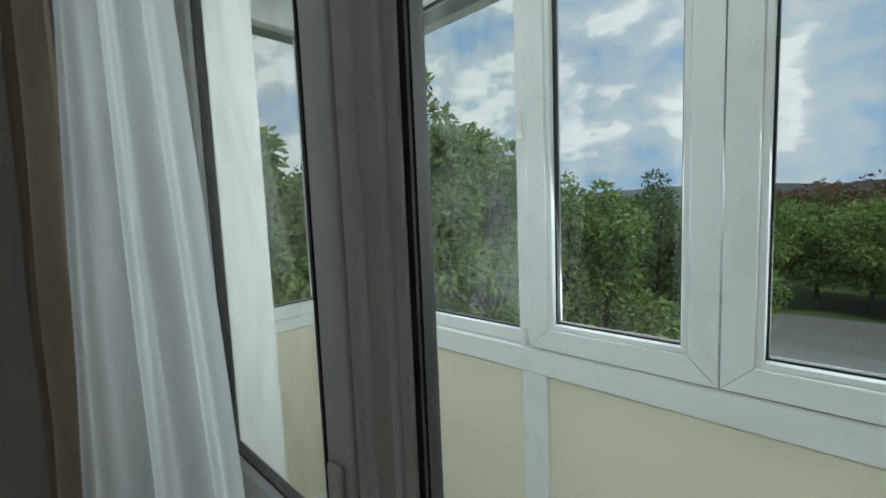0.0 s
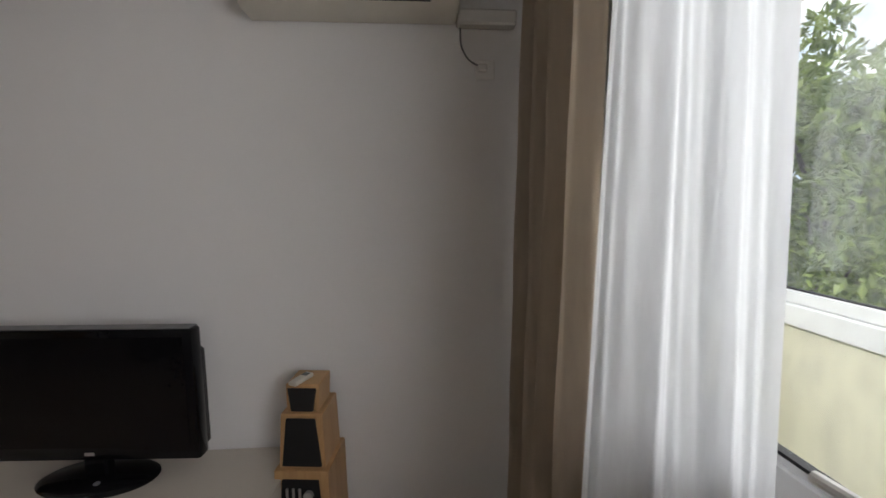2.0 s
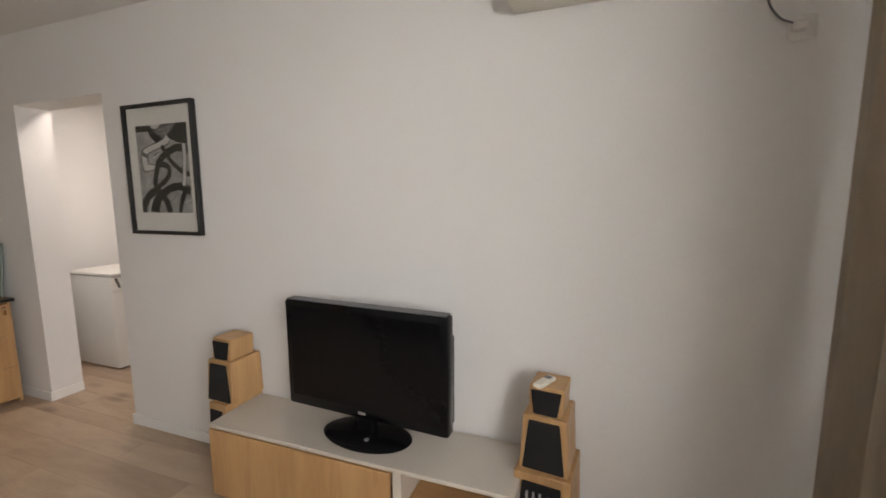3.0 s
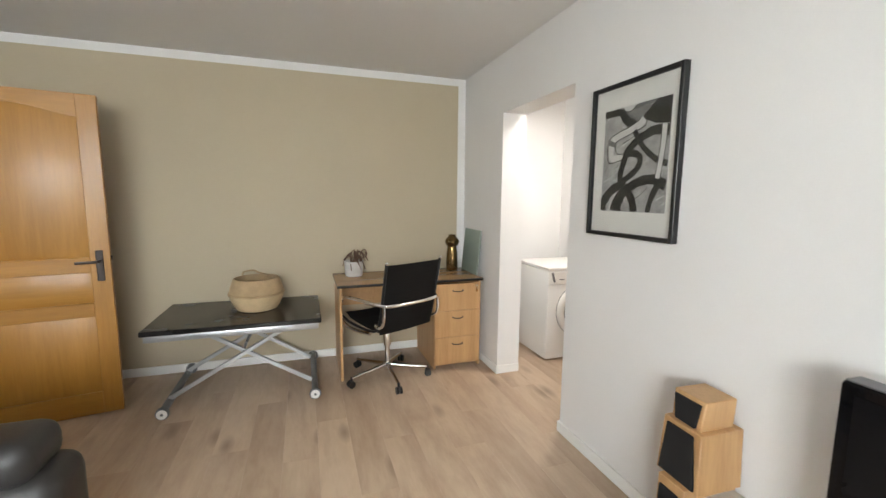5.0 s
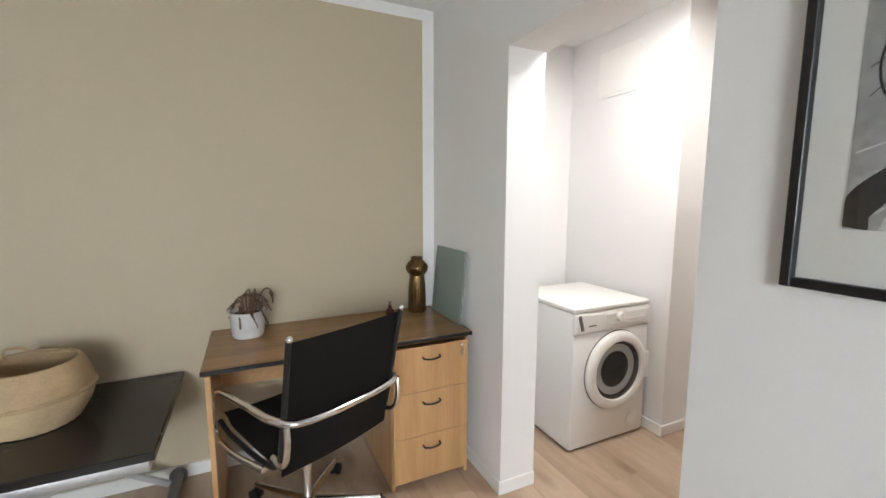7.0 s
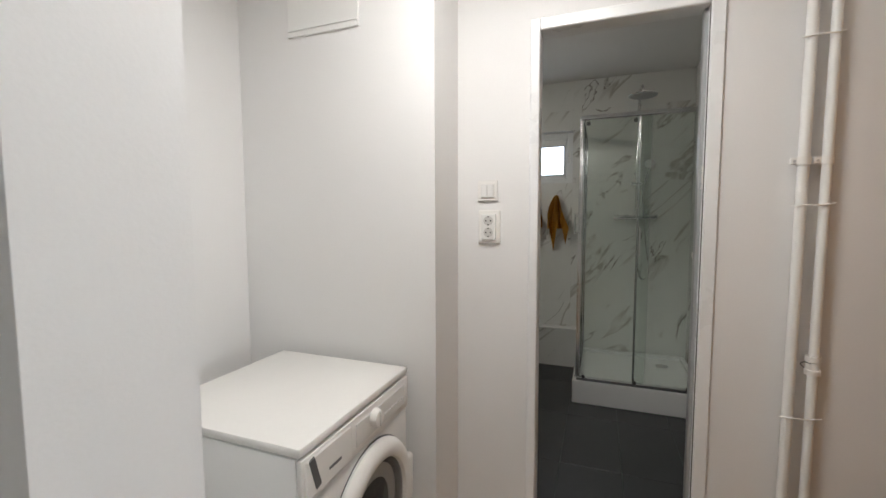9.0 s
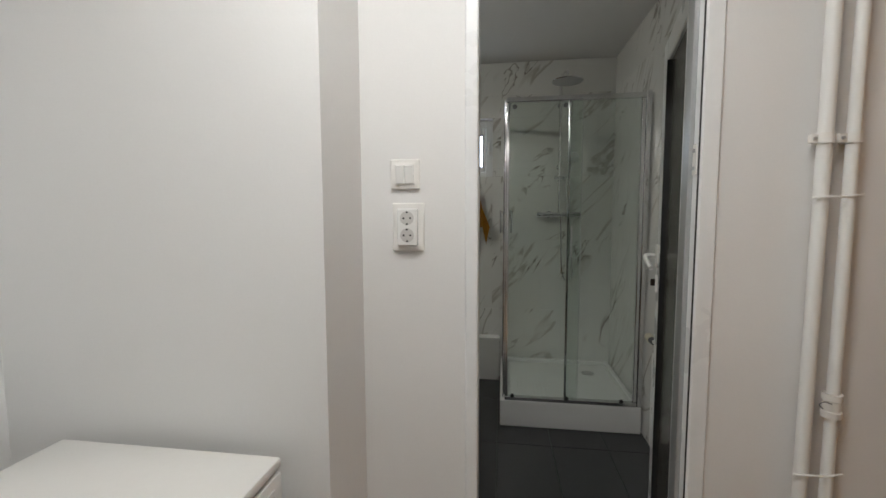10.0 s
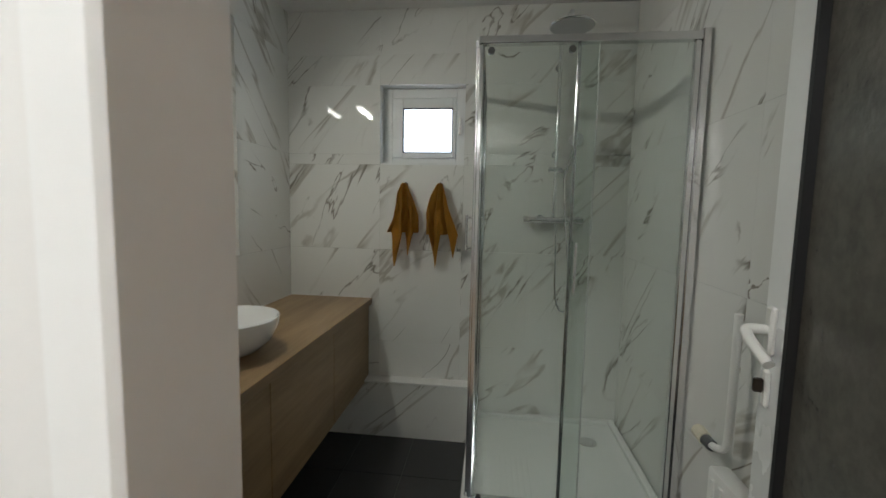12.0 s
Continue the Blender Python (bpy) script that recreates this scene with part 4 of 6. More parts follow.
part("panel", raised(0.10, LW - 0.10, 0.145, 0.67), OAKDOOR, wd)
part("panel", raised(0.10, LW - 0.10, 0.75, 0.96), OAKDOORX, wd)
part("panel", raised(0.10, LW - 0.10, 1.05, LH - 0.075), OAKDOOR, wd)
hp = part("handle", boxes((0, 0.008, LW - 0.075, LW - 0.035, 0.90, 1.10), bevel=0.003), IRON, wd, "dark bronze lever on a long plate")
part("lever", tube([(0.006, LW - 0.055, 1.03), (0.05, LW - 0.055, 1.03), (0.055, LW - 0.07, 1.03), (0.052, LW - 0.17, 1.028)], 0.009, 10), IRON, hp)
part("latch", boxes((-0.03, -0.01, LW - 0.002, LW + 0.008, 1.03, 1.06)), IRON, wd)
for z in (0.22, 1.80):
    hb = bmesh.new()
    rod(hb, (0.004, -0.004, z), (0.004, -0.004, z + 0.12), 0.009)
    part("hinge", hb, IRON, wd)

# ---- lift-top table ----
lt = thing("lift_table", "black-topped adjustable table on silver scissor legs and wheels", "table", -4.15, 0.255, 0.0)
part("tabletop", boxes((-0.372, 0.372, -0.565, 0.565, 0.553, 0.587), bevel=0.004), plain("black_wood_top", (0.010, 0.009, 0.009), 0.25, vary=0.2, scale=4, fine=90, relief=0.05), lt, "black stained wood top")
for x in (-0.34, 0.34):
    part("side_beam", box(bmesh.new(), x - 0.015, x + 0.015, -0.55, 0.545, 0.505, 0.552, 0.010, 2), STEEL, lt)
for y in (-0.535, 0.53):
    part("cross_beam", boxes((-0.325, 0.325, y - 0.012, y + 0.012, 0.51, 0.55), bevel=0.004), STEEL, lt)


def flat_bar(a, b, w, t):
    """A flat bar from a to b, standing on edge across x."""
    a, b = Vector(a), Vector(b)
    d = b - a
    bm = box(bmesh.new(), -t / 2, t / 2, -w / 2, w / 2, -d.length / 2, d.length / 2, 0.003)
    bmesh.ops.transform(bm, matrix=Matrix.Translation((a + b) / 2) @ Matrix.Rotation(-math.atan2(d.y, d.z), 4, "X"), verts=bm.verts[:])
    return bm


for x in (0.26, -0.22):
    part("leg", flat_bar((x, -0.45, 0.07), (x, 0.32, 0.51), 0.028, 0.022), STEEL, lt)
    part("leg", flat_bar((x - 0.03, 0.485, 0.07), (x - 0.03, -0.22, 0.51), 0.028, 0.022), STEEL, lt)
pb = bmesh.new()
rod(pb, (0.26, 0.02, 0.35), (-0.25, 0.02, 0.35), 0.011)
part("pivot_bar", pb, STEEL, lt)
pb = bmesh.new()
rod(pb, (0.05, 0.02, 0.35), (0.05, 0.10, 0.50), 0.010)
part("gas_spring", pb, GREYT, lt)
for y in (-0.452, 0.507):
    bm = bmesh.new()
    rod(bm, (-0.33, y, 0.052), (0.40, y, 0.052), 0.024, n=18)
    part("foot_bar", bm, GREYT, lt, "dark grey floor tube")
    for x in (-0.345, 0.415):
        wl = bmesh.new()
        rod(wl, (x - 0.016, y, 0.042), (x + 0.016, y, 0.042), 0.041, n=24)
        bmesh.ops.bevel(wl, geom=[e for e in wl.edges if len(e.link_faces) == 2 and e.calc_face_angle(0) > 1], offset=0.006, segments=2, affect="EDGES")
        w = part("wheel", wl, GREYT, lt)
        hb = bmesh.new()
        s = 1 if x > 0 else -1
        rod(hb, (x + s * 0.014, y, 0.042), (x + s * 0.0185, y, 0.042), 0.032, n=24)
        part("hub_cap", hb, PLASTIC, w, "pale round hub cap")
        hb = bmesh.new()
        rod(hb, (x + s * 0.018, y, 0.042), (x + s * 0.021, y, 0.042), 0.009, n=12)
        part("axle_bolt", hb, GREYT, w)

# ---- basket ----
bk = thing("belly_basket", "woven seagrass belly basket with folded rim", "basket", -4.20, 0.355, 0.587)


def woven(profile, n=56, bead=0.004):
    """A turned wall with a coil at every row."""
    bm = bmesh.new()
    rings = []
    for i, (r, z) in enumerate(profile):
        rings.append([bm.verts.new(((r + (bead if (k + i) % 2 else -bead * 0.4)) * math.cos(6.2832 * k / n), (r + (bead if (k + i) % 2 else -bead * 0.4)) * math.sin(6.2832 * k / n), z)) for k in range(n)])
    for a, b in zip(rings, rings[1:]):
        for k in range(n):
            bm.faces.new((a[k], a[(k + 1) % n], b[(k + 1) % n], b[k]))
    return bm


low = [(0.001, 0.004), (0.08, 0.003), (0.14, 0.004)] + [(0.14 + 0.052 * math.sin(t * 1.57), 0.004 + 0.125 * t) for t in span(0, 1, 15)][1:]
up = [(0.193 - 0.035 * t ** 1.6, 0.131 + 0.115 * t) for t in span(0, 1, 14)]
part("lower_body", woven(low), BASKETD, bk, "pale woven lower half")
part("upper_body", woven(up + [(0.150, 0.247)] + [(r - 0.007, z) for r, z in up[::-1]]), BASKETM, bk)
part("folded_belt", lathe([(0.190, 0.118), (0.203, 0.124), (0.205, 0.133), (0.190, 0.140)], 56), BASKETM, bk)
part("handle", tube([(-0.10, -0.11, 0.24), (-0.10, -0.10, 0.275), (-0.02, -0.02, 0.30), (0.0, 0.02, 0.285), (-0.12, 0.10, 0.235)], 0.006, 8), BASKETM, bk)
part("handle", tube([(0.12, -0.08, 0.235), (0.155, -0.03, 0.20), (0.16, 0.02, 0.205), (0.13, 0.07, 0.235)], 0.006, 8), BASKETM, bk)

# ---- desk ----
dk = thing("desk", "beech office desk with three drawers and dark top edge", "desk", -4.25, 1.565, 0.0)
part("desktop", boxes((-0.285, 0.282, -0.615, 0.615, 0.752, 0.775), bevel=0.002), DESKTOP, dk, "glossy brown laminate top")
part("edge_band", boxes((0.282, 0.288, -0.617, 0.617, 0.756, 0.776), bevel=0.003), BLACK, dk, "black rounded edge band")
part("edge_band", boxes((-0.285, 0.282, 0.615, 0.620, 0.750, 0.775), bevel=0.002), BLACK, dk)
part("side_panel", boxes((-0.27, 0.285, -0.600, -0.580, 0.0, 0.751), bevel=0.002), BEECH, dk)
part("modesty_panel", boxes((-0.20, -0.185, -0.579, 0.17, 0.50, 0.750)), BEECHX, dk)
part("drawer_carcass", boxes((-0.27, 0.285, 0.172, 0.188, 0.0, 0.750), (-0.27, 0.285, 0.575, 0.592, 0.0, 0.750), (-0.27, -0.25, 0.188, 0.575, 0.03, 0.750),
     (-0.25, 0.285, 0.188, 0.575, 0.03, 0.045), bevel=0.001), BEECH, dk)
for k in range(3):
    z0 = 0.050 + 0.231 * k
    dr = part("drawer", boxes((0.288, 0.304, 0.176, 0.573, z0, z0 + 0.228), bevel=0.0015), BEECH, dk)
    part("drawer_box", boxes((-0.22, 0.287, 0.195, 0.568, z0 + 0.02, z0 + 0.15)), BEECHX, dr)
    part("pull", tube([(0.304, 0.33, z0 + 0.175), (0.325, 0.335, z0 + 0.172), (0.330, 0.375, z0 + 0.167), (0.325, 0.415, z0 + 0.172), (0.304, 0.42, z0 + 0.175)], 0.0045, 8), BLACK, dr, "thin black arched pull")
lk = bmesh.new()
rod(lk, (0.304, 0.545, 0.722), (0.309, 0.545, 0.722), 0.010, n=18)
lock = part("lock", lk, CHROME, dk)
part("key", boxes((0.309, 0.325, 0.543, 0.547, 0.712, 0.724), (0.318, 0.320, 0.535, 0.553, 0.668, 0.705), bevel=0.0005), CHROME, lock, "small key in the lock")

# vase, board, plant
vs = thing("vase", "bronze glazed bottle vase with a bulged neck", "vase", -4.44, 2.06, 0.775)
part("body", lathe([(0, 0), (0.050, 0.0), (0.056, 0.012), (0.055, 0.06), (0.052, 0.15), (0.046, 0.205), (0.044, 0.225), (0.060, 0.245), (0.068, 0.265), (0.066, 0.285), (0.052, 0.305),
                    (0.038, 0.316), (0.034, 0.325), (0.038, 0.335), (0.033, 0.336), (0.030, 0.325), (0.030, 0.25), (0, 0.24)], 40), BRONZE, vs)
gb = thing("glass_board", "sage green glass board leaning on the wall", "board", -4.265, 2.168, 0.776)
bm = box(bmesh.new(), -0.185, 0.185, -0.006, 0.006, 0, 0.40, 0.002)
bmesh.ops.transform(bm, matrix=Matrix.Rotation(radians(-5.5), 4, "X"), verts=bm.verts[:])
part("sheet", bm, TEAL, gb)
orn = thing("bud_vase", "tiny dark red glazed bud vase with a dried sprig", "ornament", -4.40, 1.875, 0.775)
part("body", lathe([(0, 0), (0.016, 0.0), (0.024, 0.012), (0.026, 0.026), (0.020, 0.042), (0.010, 0.052), (0.009, 0.062), (0.012, 0.066), (0.008, 0.064), (0.006, 0.05), (0, 0.045)], 24), plain("dark_red_glaze", (0.10, 0.035, 0.03), 0.2, vary=0.2, scale=20), orn)
for a in range(4):
    part("sprig", tube([(0, 0, 0.05), (0.004 * math.cos(a * 1.6), 0.004 * math.sin(a * 1.6), 0.075), (0.014 * math.cos(a * 1.6), 0.014 * math.sin(a * 1.6), 0.092)], 0.0016, 6, smooth=3), TWIG, orn)
pl = thing("potted_plant", "withered plant in a marbled grey-white pot", "plant", -4.38, 1.125, 0.775)
part("pot", lathe([(0, 0.002), (0.068, 0.0), (0.074, 0.01), (0.082, 0.125), (0.084, 0.13), (0.078, 0.13), (0.074, 0.11), (0, 0.105)], 36), POTM, pl)
part("soil", lathe([(0.0, 0.112), (0.074, 0.110)], 24), BARK, pl)
rnd = random.Random(11)
for k in range(22):
    a, r, h = rnd.uniform(0, 6.28), rnd.uniform(0.05, 0.13), rnd.uniform(0.02, 0.10)
    p0 = (0.03 * math.cos(a), 0.03 * math.sin(a), 0.11)
    p1 = (0.6 * r * math.cos(a), 0.6 * r * math.sin(a), 0.12 + h)
    p2 = (r * math.cos(a + 0.3), r * math.sin(a + 0.3), 0.12 + h * 0.9)
    p3 = ((r + 0.03) * math.cos(a + 0.5), (r + 0.03) * math.sin(a + 0.5), 0.12 + h - rnd.uniform(0.02, 0.10))
    part("stem", tube([p0, p1, p2, p3], 0.0028 + 0.002 * rnd.random(), 6, smooth=4), TWIG, pl)
    lf = bmesh.new()
    c, d = Vector(p2), (Vector(p3) - Vector(p2)).normalized()
    s = d.cross(Vector((0, 0, 1))).normalized() * 0.012
    vv = [lf.verts.new(q) for q in (c, c + d * 0.025 + s, c + d * 0.055 - Vector((0, 0, 0.008)), c + d * 0.025 - s + Vector((0, 0, 0.005)))]
    lf.faces.new(vv)
    part("leaf", lf, TWIG, pl)

# ---- office chair ----
oc = thing("office_chair", "black leather swivel chair with chrome tube arms and castors", "chair", -3.955, 1.335, 0.0, 206)
part("seat", sheet(span(-0.235, 0.25, 14), span(-0.235, 0.235, 11), lambda u, v: (u, v, 0.475 + 0.05 * (u + 0.235) ** 2 * 4 - 0.02 * math.cos(v * 6) + (0.02 if u > 0.2 else 0)), 0.03), LEATHER, oc)


def back_at(u, v):
    lean = -0.235 - 0.10 * u - 0.022 * math.cos(v * 5.2) * (1 - 0.2 * u)
    return (lean, v * (1 + 0.02 * u), 0.465 + 0.525 * u)


part("backrest", sheet(span(0, 1, 16), span(-0.25, 0.25, 13), back_at, 0.022), LEATHER, oc)
for s in (-1, 1):
    part("side_rail", tube([(0.26, s * 0.245, 0.50), (0.15, s * 0.248, 0.475), (-0.10, s * 0.248, 0.468), (-0.215, s * 0.250, 0.50), (-0.26, s * 0.252, 0.60), (-0.345, s * 0.257, 1.0)], 0.011, 10), BLACK, oc)
    tip = bmesh.new()
    bmesh.ops.create_uvsphere(tip, u_segments=12, v_segments=8, radius=0.0125, matrix=Matrix.Translation((-0.35, s * 0.257, 1.005)))
    part("rail_tip", tip, CHROME, oc)
    part("arm_loop", tube([(-0.14, s * 0.262, 0.455), (0.06, s * 0.285, 0.450), (0.19, s * 0.29, 0.480), (0.225, s * 0.292, 0.575), (0.19, s * 0.292, 0.668), (0.08, s * 0.292, 0.695), (-0.12, s * 0.285, 0.698)], 0.0125, 10), CHROME, oc)
    part("arm_hook", tube([(-0.315, s * 0.262, 0.690), (-0.318, s * 0.264, 0.62), (-0.300, s * 0.264, 0.555), (-0.255, s * 0.260, 0.525), (-0.20, s * 0.256, 0.53)], 0.0115, 10), CHROME, oc)
part("arm_bow", tube([(-0.12, -0.285, 0.698), (-0.24, -0.278, 0.697), (-0.325, -0.235, 0.695), (-0.352, -0.12, 0.694), (-0.355, 0.0, 0.694), (-0.352, 0.12, 0.694), (-0.325, 0.235, 0.695), (-0.24, 0.278, 0.697), (-0.12, 0.285, 0.698)], 0.014, 12), CHROME, oc, "bent chrome tube round the back")
part("seat_plate", boxes((-0.12, 0.14, -0.10, 0.10, 0.420, 0.455), bevel=0.008), BLACK, oc)
st = bmesh.new()
rod(st, (0, 0, 0.27), (0, 0, 0.425), 0.028, n=24)
part("gas_column", st, CHROME, oc)
st = bmesh.new()
rod(st, (0, 0, 0.09), (0, 0, 0.28), 0.019, n=20)
part("piston", st, CHROME, oc)
hubm = lathe([(0, 0.125), (0.030, 0.125), (0.040, 0.115), (0.042, 0.075), (0.030, 0.065), (0, 0.065)], 24)
part("hub", hubm, CHROME, oc)
for k in range(5):
    a = radians(4 - 206 + 72 * k)
    c, s = math.cos(a), math.sin(a)
    bm = bmesh.new()
    rod(bm, (0.03 * c, 0.03 * s, 0.105), (0.325 * c, 0.325 * s, 0.075), 0.019, 0.012, 12)
    sp = part("spoke", bm, CHROME, oc)
    cb = bmesh.new()
    rod(cb, (0.325 * c, 0.325 * s, 0.05), (0.325 * c, 0.325 * s, 0.085), 0.010)
    for o in (-0.014, 0.014):
        ox, oy = 0.332 * c, 0.332 * s
        rod(cb, (ox - s * (o - 0.008), oy + c * (o - 0.008), 0.028), (ox - s * (o + 0.008), oy + c * (o + 0.008), 0.028), 0.028, n=18)
    part("castor", cb, BLACK, sp, "black twin castor")

# ---- washing machine ----
wm = thing("washing_machine", "white front-loading washing machine", "washing machine", -3.845, 3.055, 0.0)
part("cabinet", box(bmesh.new(), -0.575, -0.012, -0.297, 0.297, 0.012, 0.822, 0.006, 2), ENAMEL, wm)
part("worktop", box(bmesh.new(), -0.578, 0.004, -0.300, 0.300, 0.826, 0.852, 0.007, 2), PLASTIC, wm, "white laminated lid")
part("front_panel", box(bmesh.new(), -0.012, 0.0, -0.296, 0.296, 0.015, 0.700, 0.006, 2), ENAMEL, wm)
part("control_panel", box(bmesh.new(), -0.012, 0.006, -0.296, 0.296, 0.704, 0.820, 0.005, 2), PLASTIC, wm)
part("detergent_drawer", box(bmesh.new(), 0.004, 0.010, -0.285, -0.085, 0.710, 0.812, 0.004), PLASTIC, wm)
grip = box(bmesh.new(), 0.008, 0.0125, -0.011, 0.011, -0.046, 0.046, 0.003)
bmesh.ops.transform(grip, matrix=Matrix.Translation((0, -0.252, 0.768)) @ Matrix.Rotation(radians(17), 4, "X"), verts=grip.verts[:])
part("drawer_grip", grip, GREYT, wm, "slanted dark drawer grip")
part("logo", boxes((0.0095, 0.0112, -0.195, -0.140, 0.742, 0.750)), GREYT, wm)
part("programme_panel", boxes((0.005, 0.009, -0.06, 0.26, 0.728, 0.800), bevel=0.002), ENAMEL, wm)
kn = bmesh.new()
rod(kn, (0.008, 0.042, 0.776), (0.030, 0.042, 0.776), 0.030, 0.025, 28)
knob = part("programme_knob", kn, PLASTIC, wm)
part("knob_grip", boxes((0.030, 0.036, 0.038, 0.046, 0.752, 0.800), bevel=0.002), ENAMEL, knob)
for k in range(6):
    part("button", boxes((0.008, 0.0125, 0.105 + 0.026 * k, 0.121 + 0.026 * k, 0.752, 0.760), bevel=0.001), ENAMEL, wm)


def ring_x(x0, y, z, prof, n=44):
    """A turned ring about the x axis from rows of (radius, depth)."""
    bm = lathe([(r, d) for r, d in prof], n)
    bmesh.ops.transform(bm, matrix=Matrix.Translation((x0, y, z)) @ Matrix.Rotation(radians(90), 4, "Y"), verts=bm.verts[:])
    return bm


DYC, DZC = 0.034, 0.452
door = part("door", ring_x(0.0, DYC, DZC, [(0.236, 0.0), (0.239, 0.010), (0.232, 0.026), (0.216, 0.036), (0.196, 0.040), (0.181, 0.034), (0.176, 0.018)]), PLASTIC, wm, "round white porthole door")
# flat grey ring on the front, drawn as the shade around the door
part("door_gap", ring_x(0.0, DYC, DZC, [(0.243, 0.0008), (0.236, 0.0012)]), GREYT, door, "grey ring for the shade in the gap round the door")
part("seal", ring_x(0.0, DYC, DZC, [(0.178, 0.022), (0.168, 0.014), (0.156, 0.004)]), RUBBER, door)
part("drum", ring_x(-0.012, DYC, DZC, [(0.168, 0.016), (0.155, 0.010), (0.10, 0.0125), (0.001, 0.0128)]), DRUM, door, "dark steel drum")
bowl = part("porthole_glass", ring_x(0.0, DYC, DZC, [(0.177, 0.022), (0.150, 0.036), (0.08, 0.044), (0.001, 0.046)]), glass("porthole_glass_mat", (0.7, 0.7, 0.7)), door)
bowl.visible_shadow = False
part("door_grip", box(bmesh.new(), 0.002, 0.034, DYC + 0.205, DYC + 0.252, DZC - 0.085, DZC + 0.085, 0.014, 3), PLASTIC, door)
part("drain_flap", ring_x(0.0, 0.20, 0.11, [(0.050, 0.0), (0.050, 0.004), (0.046, 0.005), (0.001, 0.005)], 28), ENAMEL, wm)
for y in (-0.26, 0.26):
    for x in (-0.53, -0.05):
        ft = bmesh.new()
        rod(ft, (x, y, 0), (x, y, 0.014), 0.02)
        part("foot", ft, BLACK, wm)

# hatch, switch, socket
hatch = thing("access_hatch", "white painted access hatch with a lower lip", "hatch", -4.215, NKY, 2.135)
part("flap", boxes((-0.165, 0.165, -0.010, 0, 0, 0.30), bevel=0.003), TRIM, hatch)
part("lip", boxes((-0.16, 0.16, -0.016, -0.010, 0.022, 0.030), bevel=0.001), TRIM, hatch)
sw = thing("light_switch", "white double light switch on the wall", "switch", -3.614, NKY2, 1.518)
part("surround", boxes((-0.042, 0.042, -0.010, 0, -0.042, 0.042), bevel=0.003), PLASTIC, sw)
part("inner_rim", boxes((-0.029, 0.029, -0.013, -0.009, -0.029, 0.029), bevel=0.001), PLASTIC, sw)
for s in (-1, 1):
    bm = box(bmesh.new(), s * 0.013 - 0.0125, s * 0.013 + 0.0125, -0.019, -0.012, -0.026, 0.026, 0.002)
    bmesh.ops.transform(bm, matrix=Matrix.Rotation(radians(4), 4, "X"), verts=bm.verts[:])
    part("rocker", bm, ENAMEL, sw)
so = thing("double_socket", "white double wall socket under the switch", "socket", -3.606, NKY2, 1.370)
part("surround", boxes((-0.046, 0.046, -0.010, 0, -0.068, 0.068), bevel=0.003), PLASTIC, so)
inner = part("insert", boxes((-0.029, 0.029, -0.026, -0.009, -0.052, 0.052), bevel=0.003), ENAMEL, so)
for z in (-0.023, 0.025):
    # raised discs, greyed to look like the shade inside recessed wells
    well = bmesh.new()
    rod(well, (0, -0.0275, z), (0, -0.024, z), 0.0195, n=28)
    w = part("socket_well", well, plain("shaded_well_plastic", (0.55, 0.54, 0.52), 0.4, vary=0.02), inner)
    for dx, dz in ((-0.0095, 0), (0.0095, 0), (0, 0.0165), (0, -0.0165)):
        hole = bmesh.new()
        rod(hole, (dx, -0.0282, z + dz), (dx, -0.027, z + dz), 0.003, n=10)
        part("contact_hole", hole, BLACK, w)

# ---- pipes ----
pp = thing("heating_pipes", "pair of white painted heating pipes clipped to the wall", "pipes", -2.555, NKY2, 0.0)
for x, r in ((-0.030, 0.0155), (0.030, 0.0135)):
    bm = bmesh.new()
    rod(bm, (x, -0.032, 0), (x + 0.012, -0.032, NKH), r, n=18)
    part("pipe", bm, TRIM, pp)
for x, r in ((-0.024, 0.0155), (0.036, 0.0135)):
    cl = bmesh.new()
    rod(cl, (x, -0.032, 1.570), (x, -0.032, 1.595), r + 0.0045, n=18)
    box(cl, x - 0.008, x + 0.008, -0.030, 0.0, 1.572, 1.593)
    box(cl, x - 0.034, x - 0.014, -0.040, -0.026, 1.572, 1.593, 0.002)
    c = part("clip", cl, PLASTIC, pp)
    sc = bmesh.new()
    rod(sc, (x - 0.026, -0.044, 1.582), (x - 0.026, -0.039, 1.582), 0.004, n=10)
    part("screw", sc, STEEL, c)
for z in (0.745, 1.44, 1.96):
    part("wire_tie", tube([(-0.052, -0.045, z), (-0.02, -0.052, z + 0.003), (0.02, -0.050, z + 0.003), (0.06, -0.044, z + 0.008)], 0.0028, 6), TRIM, pp)
cp = lathe([(0.0138, 0.0), (0.021, 0.0), (0.021, 0.016), (0.0185, 0.018), (0.0185, 0.042), (0.021, 0.044), (0.021, 0.060), (0.0138, 0.060)], 20, at=(0.033, -0.032, 0.895))
part("coupling", cp, PLASTIC, pp)
part("coupling_wire", tube([(0.020, -0.05, 0.935), (0.002, -0.052, 0.940), (-0.004, -0.045, 0.93), (0.008, -0.04, 0.918)], 0.0015, 6), GREYT, pp)

# ---- nook ceiling lamp ----
nl = thing("ceiling_light", "round white flush ceiling light", "ceiling light", -3.42, 2.84, 2.52)
part("housing", lathe([(0, 0.05), (0.22, 0.05), (0.225, 0.03), (0.22, 0.012), (0.215, 0.012)], 36), PLASTIC, nl)
part("diffuser", lathe([(0.215, 0.014), (0.18, 0.006), (0, 0.002)], 36), LAMPG, nl, "glowing white diffuser")

